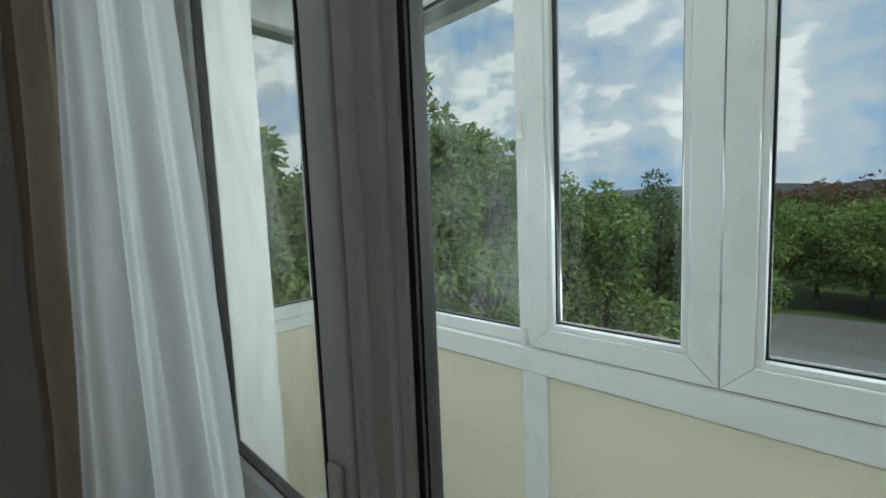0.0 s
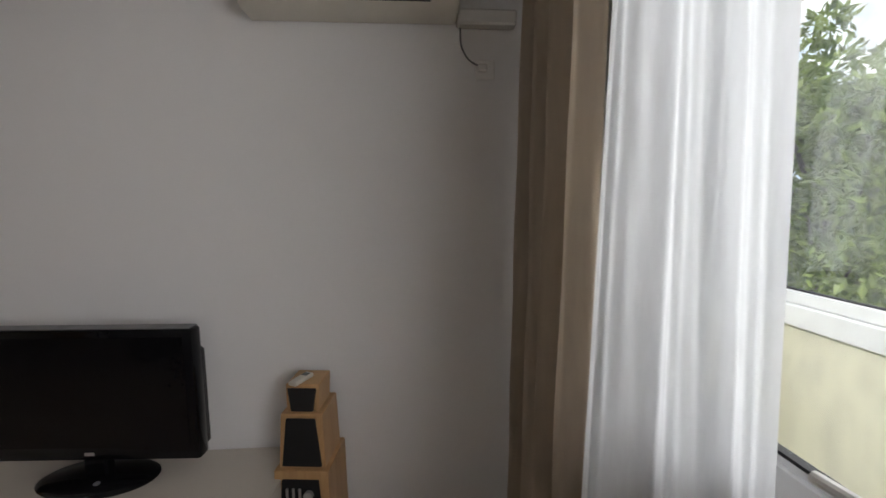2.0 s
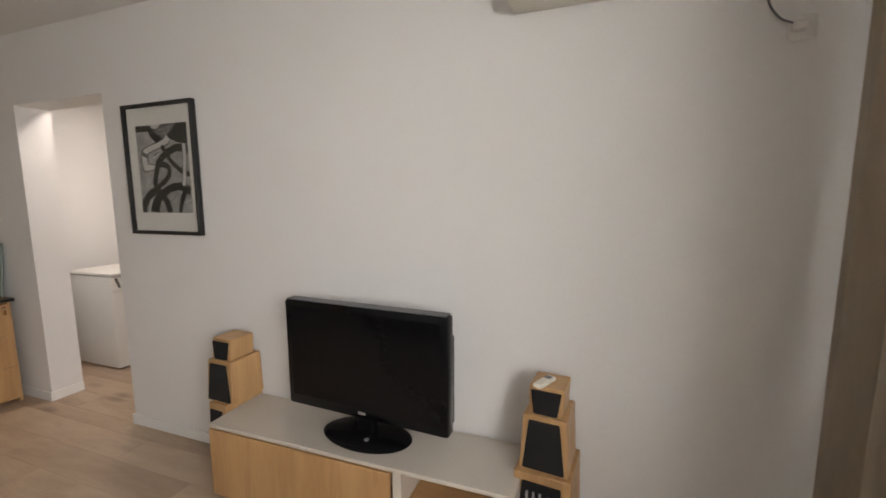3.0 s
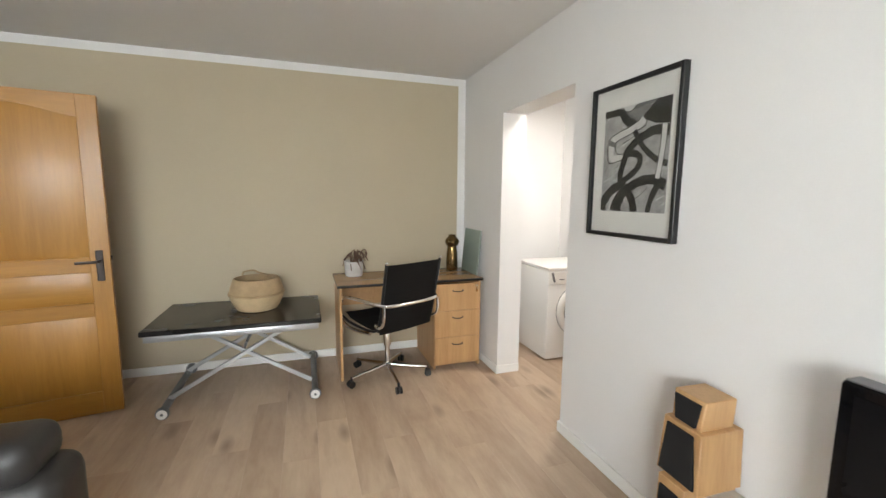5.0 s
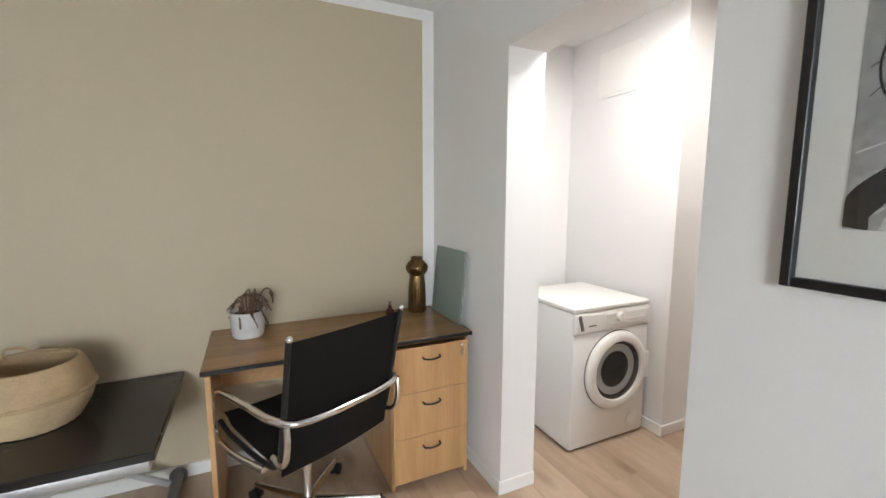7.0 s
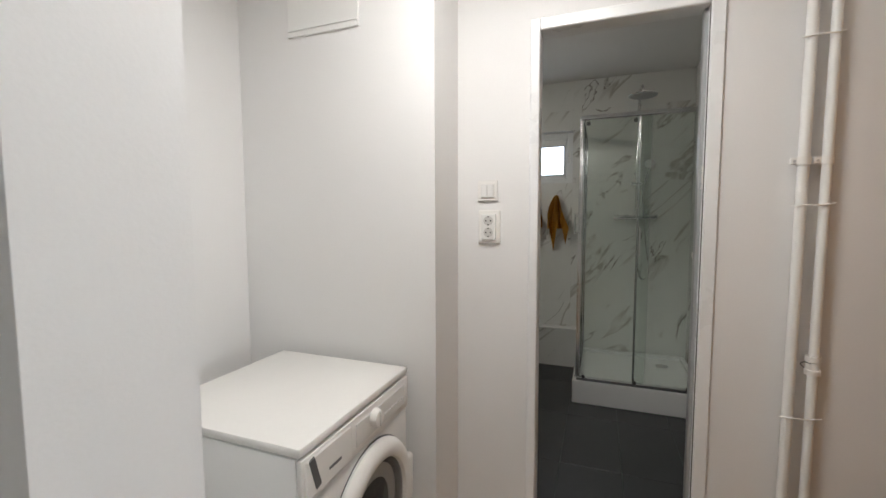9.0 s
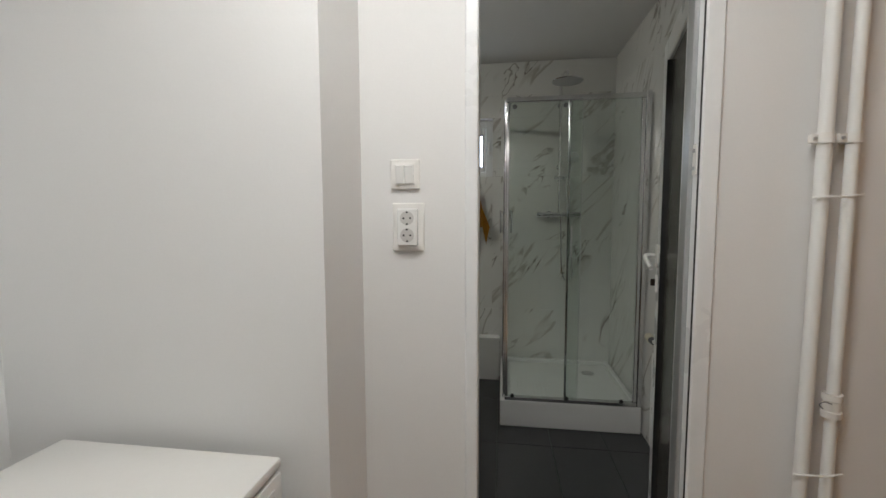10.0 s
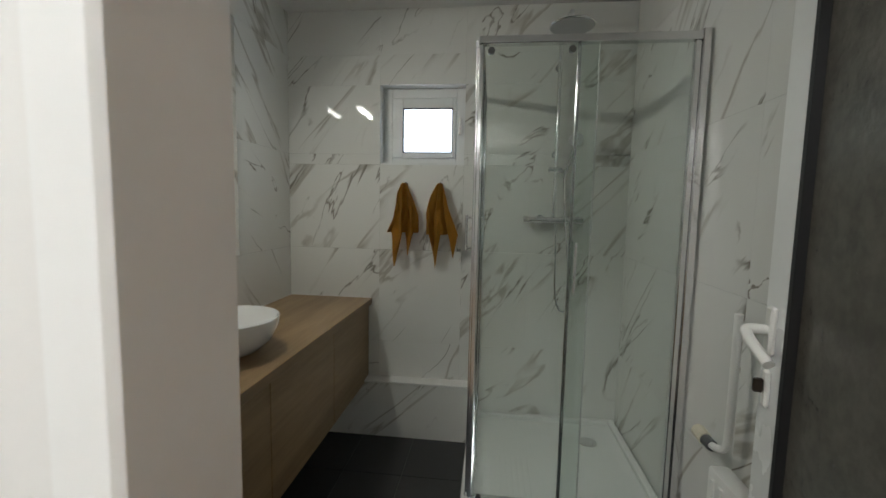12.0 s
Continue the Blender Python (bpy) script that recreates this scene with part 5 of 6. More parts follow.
# ---- wooden door casing on the nook's side wall ----
ed = thing("entrance_door", "closed varnished pine door with wooden casing", "door", NKX1, 3.13, 0.0)
for y0, y1 in ((-0.50, -0.42), (0.42, 0.53)):
    part("casing", boxes((-0.045, 0, y0, y1, 0, 2.12), bevel=0.004), OAKDOOR, ed)
part("casing", boxes((-0.044, 0, -0.42, 0.42, 2.04, 2.12), bevel=0.004), OAKDOORX, ed)
part("leaf", boxes((-0.028, 0, -0.418, 0.418, 0.008, 2.038), bevel=0.003), OAKDOOR, ed)

# ---- bathroom door ----
bd = tagged(new("door_1"), "white framed bathroom door with dark obscure glass, standing open", "door", kind="structure")
JX0, JX1 = DX0 + 0.037, DX1 - 0.045
part("casing", boxes((DX0, JX0, NKY2 - 0.012, BY0, 0, DH), bevel=0.004), PVC, bd)
part("casing", boxes((JX1, DX1, NKY2 - 0.012, BY0, 0, DH), bevel=0.004), PVC, bd)
part("casing", boxes((JX0, JX1, NKY2 - 0.011, BY0, DH - 0.044, DH), bevel=0.004), PVC, bd)
part("stop", boxes((JX1 - 0.012, JX1, NKY2 + 0.03, NKY2 + 0.07, 0, DH - 0.044), bevel=0.002), STEEL, bd)
part("gasket", boxes((JX1 - 0.002, JX1 + 0.002, NKY2 - 0.005, NKY2 + 0.001, 0, DH - 0.044)), RUBBER, bd)
leaf = new("leaf")
leaf.parent, leaf.location, leaf.rotation_euler = bd, (-2.79, BY0 + 0.02, 0.012), (0, 0, radians(-12.7))
LL, LHT = 0.68, 2.10
part("stile", boxes((-0.024, 0.024, 0.0, 0.145, 0, LHT), bevel=0.005), PVC, leaf)
part("bead", boxes((-0.029, -0.023, 0.105, 0.143, 0.09, LHT - 0.08), bevel=0.003), PVC, leaf)
# thin grey strips on the stile stand for shade in its grooves
part("groove", boxes((-0.0255, -0.023, 0.050, 0.056, 0.0, LHT), (-0.0255, -0.023, 0.098, 0.103, 0.09, LHT - 0.08)), GREYT, leaf)
part("stile", boxes((-0.024, 0.024, LL - 0.10, LL, 0, LHT), bevel=0.005), PVC, leaf)
part("rail", boxes((-0.023, 0.023, 0.145, LL - 0.10, 0, 0.10), bevel=0.005), PVC, leaf)
part("rail", boxes((-0.023, 0.023, 0.145, LL - 0.10, LHT - 0.09, LHT), bevel=0.005), PVC, leaf)
part("gasket", boxes((-0.025, -0.006, LL - 0.112, LL - 0.098, 0.10, LHT - 0.09), (-0.025, -0.006, 0.143, 0.150, 0.10, LHT - 0.09)), RUBBER, leaf)
part("glass_panel", boxes((-0.008, 0.008, 0.14, LL - 0.095, 0.095, LHT - 0.085)), DARKG, leaf, "dark obscure glass")
plate = part("strike_plate", boxes((JX1 - 0.004, JX1 + 0.001, NKY2 + 0.006, NKY2 + 0.029, 1.505, 1.585), bevel=0.001), PLASTIC, bd)
for z in (1.522, 1.568):
    sc = bmesh.new()
    rod(sc, (JX1 - 0.007, NKY2 + 0.018, z), (JX1 - 0.003, NKY2 + 0.018, z), 0.005, n=12)
    part("screw", sc, STEEL, plate)
part("handle_plate", boxes((-0.036, -0.024, LL - 0.066, LL - 0.036, 1.165, 1.265), bevel=0.005), PLASTIC, leaf)
part("lever", tube([(-0.03, LL - 0.05, 1.215), (-0.062, LL - 0.05, 1.216), (-0.074, LL - 0.058, 1.212), (-0.073, LL - 0.09, 1.198), (-0.062, LL - 0.145, 1.172)], 0.0105, 12), PLASTIC, leaf)
part("lock_plate", boxes((-0.034, -0.024, LL - 0.064, LL - 0.038, 1.055, 1.135), bevel=0.006), PLASTIC, leaf)
part("cylinder", boxes((-0.052, -0.034, LL - 0.056, LL - 0.046, 1.085, 1.115), bevel=0.003), IRON, leaf, "brass-brown lock cylinder")

# ---- shower ----
tr = thing("shower_tray", "white acrylic shower tray with a chrome waste", "shower tray", -3.345, 5.20, 0.0)
TWX, TWY = 0.895, 0.872
part("apron", boxes((0, TWX, 0, 0.035, 0, 0.178), (0, 0.035, 0.035, TWY, 0, 0.178), bevel=0.006), CERAMIC, tr)
part("rim", boxes((TWX - 0.035, TWX, 0.035, TWY, 0.10, 0.178), (0.035, TWX - 0.035, TWY - 0.035, TWY, 0.10, 0.178), bevel=0.006), CERAMIC, tr)
part("basin", boxes((0.035, TWX - 0.035, 0.035, TWY - 0.035, 0.10, 0.150)), CERAMIC, tr)
for k in range(9):
    part("grip_rib", boxes((0.10 + 0.028 * k, 0.112 + 0.028 * k, 0.10, 0.42, 0.150, 0.1525), bevel=0.0008), CERAMIC, tr)
part("waste", lathe([(0, 0.158), (0.035, 0.158), (0.048, 0.154), (0.050, 0.1505)], 28, at=(0.69, 0.635, 0)), CHROME, tr, "round chrome waste")

en = thing("shower_enclosure", "square glass corner shower enclosure with chrome rails and bar handles", "shower enclosure", -3.315, 5.215, 0.178)
EW, ED, EH = 0.835, 0.855, 1.965
for nm, r in (("top_rail", (0, EW, -0.014, 0.026, EH - 0.03, EH)), ("top_rail", (-0.014, 0.026, 0.03, ED, EH - 0.03, EH - 0.001)), ("bottom_rail", (0, EW, -0.014, 0.026, 0, 0.026)),
              ("bottom_rail", (-0.014, 0.026, 0.03, ED, 0, 0.025)), ("wall_profile", (EW, EW + 0.030, -0.014, 0.030, 0, EH + 0.01)), ("wall_profile", (-0.014, 0.026, ED, ED + 0.01, 0, EH)),
              ("fixed_edge", (0.385, 0.400, 0.010, 0.024, 0.026, EH - 0.03)), 
              ("corner_edge", (0.000, 0.018, -0.010, 0.008, 0.026, EH - 0.03)), ("corner_edge", (-0.010, 0.006, 0.022, 0.038, 0.026, EH - 0.03)), ("wall_edge", (EW - 0.022, EW, -0.004, 0.022, 0.026, EH - 0.03))):
    part(nm, boxes(r, bevel=0.003), CHROME, en)
part("door_edge", boxes((0.465, 0.470, -0.005, 0.005, 0.026, EH - 0.03), bevel=0.001), plain("clear_seal_strip", (0.50, 0.54, 0.52), 0.25, vary=0.02, relief=0), en, "pale clear plastic seal")
for nm, r in (("sliding_pane", (0.015, 0.465, -0.003, 0.003, 0.02, EH - 0.025)), ("fixed_pane", (0.39, EW - 0.01, 0.014, 0.020, 0.02, EH - 0.025)),
              ("side_pane", (-0.003, 0.003, 0.03, 0.46, 0.02, EH - 0.025)), ("side_pane", (0.014, 0.020, 0.40, ED, 0.02, EH - 0.025))):
    g = part(nm, boxes(r), SHOWERG, en, "clear safety glass")
    g.visible_shadow = False
for x, y, ax in ((0.405, -0.02, 0), (-0.02, 0.06, 1)):
    hz = 0.96
    hd = bmesh.new()
    for s in (-1, 1):
        if ax == 0:
            rod(hd, (x, -0.035 * s, hz), (x, -0.035 * s, hz + 0.20), 0.006)
        else:
            rod(hd, (-0.035 * s, y, hz + 0.15), (-0.035 * s, y, hz + 0.30), 0.006)
    for dz in (0.02, 0.18) if ax == 0 else (0.16, 0.29):
        if ax == 0:
            rod(hd, (x, -0.036, hz + dz), (x, 0.036, hz + dz), 0.005)
        else:
            rod(hd, (-0.036, y, hz + dz), (0.036, y, hz + dz), 0.005)
    part("bar_handle", hd, CHROME, en)
for x in (0.05, 0.36):
    rl = bmesh.new()
    rod(rl, (x, -0.022, EH - 0.06), (x, -0.008, EH - 0.06), 0.014, n=16)
    part("roller", rl, GREYT, en)
for x in (0.05, 0.40, 0.74):
    rl = bmesh.new()
    rod(rl, (x, -0.020, 0.035), (x, -0.008, 0.035), 0.012, n=16)
    part("roller", rl, BLACK, en)

sc = thing("shower_column", "chrome shower column with rain head and hand shower", "shower", -2.875, BY1, 0.0)
rz = bmesh.new()
rod(rz, (0, -0.055, 1.43), (0, -0.055, 2.45), 0.011)
part("riser", rz, CHROME, sc)
part("overhead_arm", tube([(0, -0.055, 2.44), (0, -0.075, 2.49), (0, -0.14, 2.50), (0, -0.36, 2.46), (0, -0.38, 2.40)], 0.010, 10), CHROME, sc)
part("rain_head", lathe([(0, 0.030), (0.018, 0.028), (0.022, 0.014), (0.105, 0.010), (0.112, 0.004), (0.108, 0.0)], 36, at=(0, -0.38, 2.375)), CHROME, sc, "round chrome rain head")
part("nozzle_plate", lathe([(0.109, 0.001), (0.104, -0.003), (0, -0.003)], 36, at=(0, -0.38, 2.375)), STEEL, sc, "grey nozzle plate")
mx = bmesh.new()
rod(mx, (-0.14, -0.055, 1.41), (0.13, -0.055, 1.41), 0.020, n=20)
mixer = part("mixer", mx, CHROME, sc)
for x in (-0.16, 0.15):
    kb = bmesh.new()
    rod(kb, (x - 0.018, -0.055, 1.41), (x + 0.018, -0.055, 1.41), 0.024, n=20)
    part("mixer_knob", kb, CHROME, mixer)
for x in (-0.075, 0.075):
    fl = bmesh.new()
    rod(fl, (x, -0.055, 1.41), (x, 0, 1.41), 0.014)
    rod(fl, (x, -0.008, 1.41), (x, 0, 1.41), 0.030, n=20)
    part("wall_flange", fl, CHROME, mixer)
for z in (1.80, 2.30):
    bk2 = bmesh.new()
    rod(bk2, (0, -0.055, z), (0, 0, z), 0.008)
    rod(bk2, (0, -0.01, z), (0, 0, z), 0.022, n=18)
    part("wall_bracket", bk2, CHROME, sc)
part("slider", boxes((-0.045, 0.045, -0.075, -0.035, 1.69, 1.72), bevel=0.006), CHROME, sc)
hsd = bmesh.new()
rod(hsd, (0.045, -0.09, 1.66), (0.095, -0.14, 1.86), 0.010)
rod(hsd, (0.090, -0.155, 1.865), (0.100, -0.125, 1.855), 0.042, n=24)
part("hand_shower", hsd, CHROME, sc)
part("hose", tube([(0.045, -0.09, 1.66), (0.06, -0.085, 1.45), (0.09, -0.08, 1.15), (0.115, -0.075, 0.92), (0.07, -0.07, 0.86), (0.03, -0.065, 0.95), (0.02, -0.06, 1.20), (0.015, -0.055, 1.39)], 0.0065, 8), CHROME, sc, "coiled metal hose")

# ---- low boxed ledge ----
ledge = setting("ledge_box", boxes((BX0, -3.352, BY1 - 0.085, BY1, 0, 0.352)), GROUT, "low boxed-in ledge along the wall", "ledge")
setting("ledge_top", boxes((BX0, -3.350, BY1 - 0.10, BY1 - 0.002, 0.352, 0.366), bevel=0.003), CERAMIC, "white ledge top", "ledge")

# ---- bathroom window ----
bw = tagged(new("window_4"), "small white tilt window with a bright frosted pane", "window", kind="structure")
YW = BY1 + 0.085
part("sill", boxes((BWX0, BWX1, BY1 + 0.0125, BY1 + 0.16, BWZ0 - 0.0, BWZ0 + 0.012)), PVC, bw)
for nm, r in (("stile", (BWX0, BWX0 + 0.06, YW, YW + 0.06, BWZ0 + 0.012, BWZ1)), ("stile", (BWX1 - 0.06, BWX1, YW, YW + 0.06, BWZ0 + 0.012, BWZ1)),
              ("rail", (BWX0 + 0.06, BWX1 - 0.06, YW, YW + 0.06, BWZ0 + 0.012, BWZ0 + 0.05)), ("rail", (BWX0 + 0.06, BWX1 - 0.06, YW, YW + 0.06, BWZ1 - 0.06, BWZ1)),
              ("sash", (BWX0 + 0.062, BWX0 + 0.13, YW - 0.012, YW + 0.05, BWZ0 + 0.052, BWZ1 - 0.062)), ("sash", (BWX1 - 0.085, BWX1 - 0.062, YW - 0.012, YW + 0.05, BWZ0 + 0.052, BWZ1 - 0.062)),
              ("sash", (BWX0 + 0.13, BWX1 - 0.085, YW - 0.011, YW + 0.05, BWZ0 + 0.052, BWZ0 + 0.085)), ("sash", (BWX0 + 0.13, BWX1 - 0.085, YW - 0.011, YW + 0.05, BWZ1 - 0.125, BWZ1 - 0.062))):
    part(nm, boxes(r, bevel=0.004), PVC, bw)
part("gasket", boxes((BWX0 + 0.128, BWX0 + 0.134, YW - 0.012, YW + 0.01, BWZ0 + 0.085, BWZ1 - 0.125), (BWX1 - 0.089, BWX1 - 0.083, YW - 0.012, YW + 0.01, BWZ0 + 0.085, BWZ1 - 0.125),
     (BWX0 + 0.13, BWX1 - 0.085, YW - 0.012, YW + 0.01, BWZ0 + 0.083, BWZ0 + 0.089), (BWX0 + 0.13, BWX1 - 0.085, YW - 0.012, YW + 0.01, BWZ1 - 0.129, BWZ1 - 0.123)), RUBBER, bw)
fp = part("pane", boxes((BWX0 + 0.13, BWX1 - 0.085, YW + 0.02, YW + 0.026, BWZ0 + 0.08, BWZ1 - 0.12)), FROST, bw, "frosted pane that glows in place of daylight")
part("handle", boxes((BWX1 - 0.045, BWX1 - 0.028, YW - 0.035, YW - 0.002, 1.93, 2.03), bevel=0.005), PLASTIC, bw)


# ---- towels ----
def towel(x, seed, length):
    rnd = random.Random(seed)
    hk = thing("wall_hook", "small chrome wall hook", "hook", x, BY1, 1.59, group="towel hooks")
    b1 = bmesh.new()
    rod(b1, (0, 0, 0.02), (0, -0.006, 0.02), 0.018, n=18)
    part("rose", b1, CHROME, hk)
    part("peg", tube([(0, -0.004, 0.02), (0, -0.03, 0.015), (0, -0.045, 0.03)], 0.005, 8), CHROME, hk)
    ph = rnd.uniform(0, 6)

    tips = [rnd.uniform(0.16, 0.30), rnd.uniform(0.70, 0.88)]

    def at(u, v):
        s = v ** 0.75
        w = 0.012 + 0.098 * s * (1 - 0.12 * v)
        hem = max(1 - 2.3 * abs(u - tips[0]), 0.86 - 1.9 * abs(u - tips[1]), 0.58)
        fold = 0.024 * math.sin(u * 13 + ph + v * 1.2) * (0.3 + s) + 0.012 * math.sin(u * 27 + v * 5 + ph) * s + 0.006 * math.sin(v * 19 + u * 8)
        return ((u - 0.5) * 2 * w + 0.024 * math.sin(v * 4 + ph) * v, -0.045 + fold - 0.014 * s, 0.03 - v * length * hem)

    tw = part("towel", sheet(span(0, 1, 40), span(0, 1, 30), at, 0.004), MUSTARD, at=(x, BY1, 1.59))
    tagged(tw, "mustard yellow cotton towel hanging from a hook", "towel", "mustard towels")


towel(-3.784, 2, 0.53)
towel(-3.562, 5, 0.54)

# ---- vanity ----
vn = thing("vanity", "wall-hung oak vanity unit with a thick worktop", "vanity", BX0, 4.25, 0.34)
part("worktop", boxes((0, 0.555, 0, BY1 - 4.25 - 0.003, 0.50, 0.54), bevel=0.002), VANW, vn)
part("carcass", boxes((0.0, 0.515, 0.01, BY1 - 4.25 - 0.004, 0.0, 0.50)), VANW, vn)
for k, (y0, y1) in enumerate(((0.012, 0.60), (0.605, 1.21), (1.215, 1.822))):
    part("drawer_front", boxes((0.516, 0.535, y0, y1, 0.004, 0.495), bevel=0.0015), VANW, vn)
part("sealant", boxes((0.0, 0.55, BY1 - 4.25 - 0.006, BY1 - 4.25 - 0.001, 0.54, 0.546), (0.0, 0.006, 0.0, BY1 - 4.25 - 0.006, 0.54, 0.546)), CERAMIC, vn, "white sealant bead")
bs = thing("wash_basin", "round white ceramic countertop basin", "basin", -4.265, 4.98, 0.88)
part("bowl", lathe([(0, 0.004), (0.09, 0.0), (0.12, 0.01), (0.165, 0.05), (0.190, 0.10), (0.198, 0.140), (0.195, 0.143), (0.190, 0.140), (0.178, 0.10), (0.15, 0.055), (0.10, 0.025), (0, 0.02)], 48), CERAMIC, bs)

# ---- towel radiator ----
rd = thing("towel_radiator", "white towel radiator with an old painted valve", "radiator", BX1, 4.62, 0.0)
part("panel", box(bmesh.new(), -0.085, -0.02, -0.20, 0.24, 0.12, 0.655, 0.012, 2), TRIM, rd)
for k in range(9):
    part("rib", boxes((-0.092, -0.084, -0.185 + 0.047 * k, -0.165 + 0.047 * k, 0.15, 0.63), bevel=0.003), TRIM, rd)
part("pipe", tube([(-0.05, 0.205, 1.16), (-0.05, 0.205, 0.80), (-0.052, 0.215, 0.725), (-0.06, 0.255, 0.705), (-0.06, 0.29, 0.70)], 0.012, 10), TRIM, rd)
vb = bmesh.new()
rod(vb, (-0.06, 0.27, 0.70), (-0.06, 0.31, 0.70), 0.019, n=16)
part("valve_body", vb, GREYT, rd)
vb = bmesh.new()
rod(vb, (-0.06, 0.31, 0.70), (-0.06, 0.365, 0.705), 0.023, n=8)
part("valve_cap", vb, OLDPIPE, rd, "yellowed valve cap")

# ---- mirror and the lamp over it ----
mr = thing("mirror", "frameless wall mirror above the vanity", "mirror", BX0, 5.12, 1.20)
part("glass", boxes((0.001, 0.022, -0.37, 0.37, 0, 1.18), bevel=0.002), plain("mirror_silver", (0.90, 0.91, 0.90), 0.01, 1.0, vary=0.0, relief=0), mr)
ml = thing("mirror_light", "slim lamp with one bright bar above the mirror", "wall lamp", BX0, 5.02, 2.30)
part("bracket", boxes((0.0, 0.155, -0.02, 0.02, 0.090, 0.105), (0.155, 0.17, -0.02, 0.02, 0.035, 0.105), bevel=0.002), CHROME, ml)
part("light_bar", boxes((0.158, 0.182, -0.17, 0.17, -0.010, 0.012), bevel=0.003), glow("mirror_lamp_bar", (1.0, 0.95, 0.86), 8.0), ml, "glowing bar")
# unseen cover, added to block the bar's upward light
part("housing", boxes((0.150, 0.205, -0.18, 0.18, 0.0125, 0.034), bevel=0.003), CHROME, ml, "added chrome shield keeping the bar's light off the ceiling")

# ---- outside ----
GZ = -8.5
setting("ground", boxes((-450, 450, -450, 450, GZ - 1, GZ)), GRASS, "rough grass and scrub below the balcony", "ground")
setting("road", boxes((24, 46, -300, 300, GZ, GZ + 0.03)), ASPHALT, "grey asphalt road", "road")
setting("pavement", boxes((22.2, 24, -300, 300, GZ, GZ + 0.15)), GROUT, "grey kerb and pavement", "pavement")
bm = bmesh.new()
lo, hi = [], []
for k in range(65):
    a = radians(-60 + 190 * k / 64)
    lo.append(bm.verts.new((420 * math.cos(a), 420 * math.sin(a), GZ - 30)))
    hi.append(bm.verts.new((420 * math.cos(a), 420 * math.sin(a), 460)))
for k in range(64):
    bm.faces.new((lo[k], lo[k + 1], hi[k + 1], hi[k]))
setting("backdrop", bm, CLOUDS, "cloudy blue-grey sky", "sky")
bm = bmesh.new()
lo, hi = [], []
for k in range(181):
    a = radians(-60 + 190 * k / 180)
    h = 12 + 7 * noise.noise((k * 0.08, 0, 0)) + 2.5 * noise.noise((k * 0.45, 3, 0))
    lo.append(bm.verts.new((330 * math.cos(a), 330 * math.sin(a), GZ - 2)))
    hi.append(bm.verts.new((350 * math.cos(a), 350 * math.sin(a), GZ + 8 + h)))
for k in range(180):
    bm.faces.new((lo[k], lo[k + 1], hi[k + 1], hi[k]))
setting("far_hills", bm, plain("hazy_hills", (0.16, 0.18, 0.19), 1.0, vary=0.25, scale=0.03, fine=0.2, relief=0), "hazy wooded hills on the horizon", "hills")


def leaves(name, centres, count, size, seed, mat, parent=None, wide=0.2):
    """Many small bent leaves scattered through lobes (x, y, z, radius)."""
    rs = np.random.RandomState(seed)
    c = np.array(centres)
    w = c[:, 3] ** 2
    pick = rs.choice(len(c), count, p=w / w.sum())
    d = rs.normal(size=(count, 3))
    d /= np.linalg.norm(d, axis=1)[:, None]
    r = c[pick, 3] * (0.45 + 0.6 * rs.rand(count) ** 0.6)
    p = c[pick, :3] + d * r[:, None] * np.array([1, 1, 0.85])
    ax = rs.normal(size=(count, 3)) + d * 0.8 + np.array([0, 0, -0.35])
    ax /= np.linalg.norm(ax, axis=1)[:, None]
    sd = np.cross(ax, rs.normal(size=(count, 3)))
    sd /= np.linalg.norm(sd, axis=1)[:, None]
    up = np.cross(ax, sd)
    ln = size * (0.7 + 0.6 * rs.rand(count))[:, None]
    q = np.stack([p, p + ax * ln * 0.5 + sd * ln * wide + up * ln * 0.06, p + ax * ln, p + ax * ln * 0.5 - sd * ln * wide + up * ln * 0.06], 1).reshape(-1, 3)
    me = bpy.data.meshes.new(name)
    me.from_pydata(q.tolist(), [], np.arange(count * 4).reshape(-1, 4).tolist())
    me.materials.append(mat)
    ob = new(name, me)
    ob.parent = parent
    return ob


def tree(x, y, top, spread, seed, mat, count=9000, size=0.20, label="leafy green tree in full crown", trunk_share=0.35):
    rnd = random.Random(seed)
    h = top - GZ
    t = thing("tree", label, "tree", x, y, GZ, group="trees below the balcony")
    bm = bmesh.new()
    lobes = []
    base = h * trunk_share
    rod(bm, (0, 0, 0), (0.15, 0.1, base), 0.26, 0.17, 10)
    rod(bm, (0.15, 0.1, base), (0.1, -0.1, h * 0.86), 0.17, 0.03, 8)
    for k in range(15):
        a, f = rnd.uniform(0, 6.28), rnd.uniform(0.25, 1.0)
        z0 = base * 0.8 + (h * 0.8 - base * 0.8) * f
        rr = spread * (1.05 - 0.55 * f) * rnd.uniform(0.55, 1.0)
        e = (rr * math.cos(a), rr * math.sin(a), z0 + rnd.uniform(0.3, 1.6))
        rod(bm, (0.1, 0, z0 - 0.6), e, 0.07, 0.015, 6)
        lobes.append((e[0], e[1], e[2], spread * rnd.uniform(0.24, 0.42)))
    lobes += [(0.1, 0, h * 0.9, spread * 0.34), (0, 0.1, h * 0.975, spread * 0.18), (0.2, 0, h * 0.7, spread * 0.5), (0, 0, h * 0.5, spread * 0.55)]
    part("trunk", bm, BARK, t, "grey-brown trunk and limbs")
    leaves("crown", lobes, count, size, seed, mat, t)
    return t


def toward(yaw, dist):
    return 0.65 - dist * math.sin(radians(yaw)), 0.35 + dist * math.cos(radians(yaw))


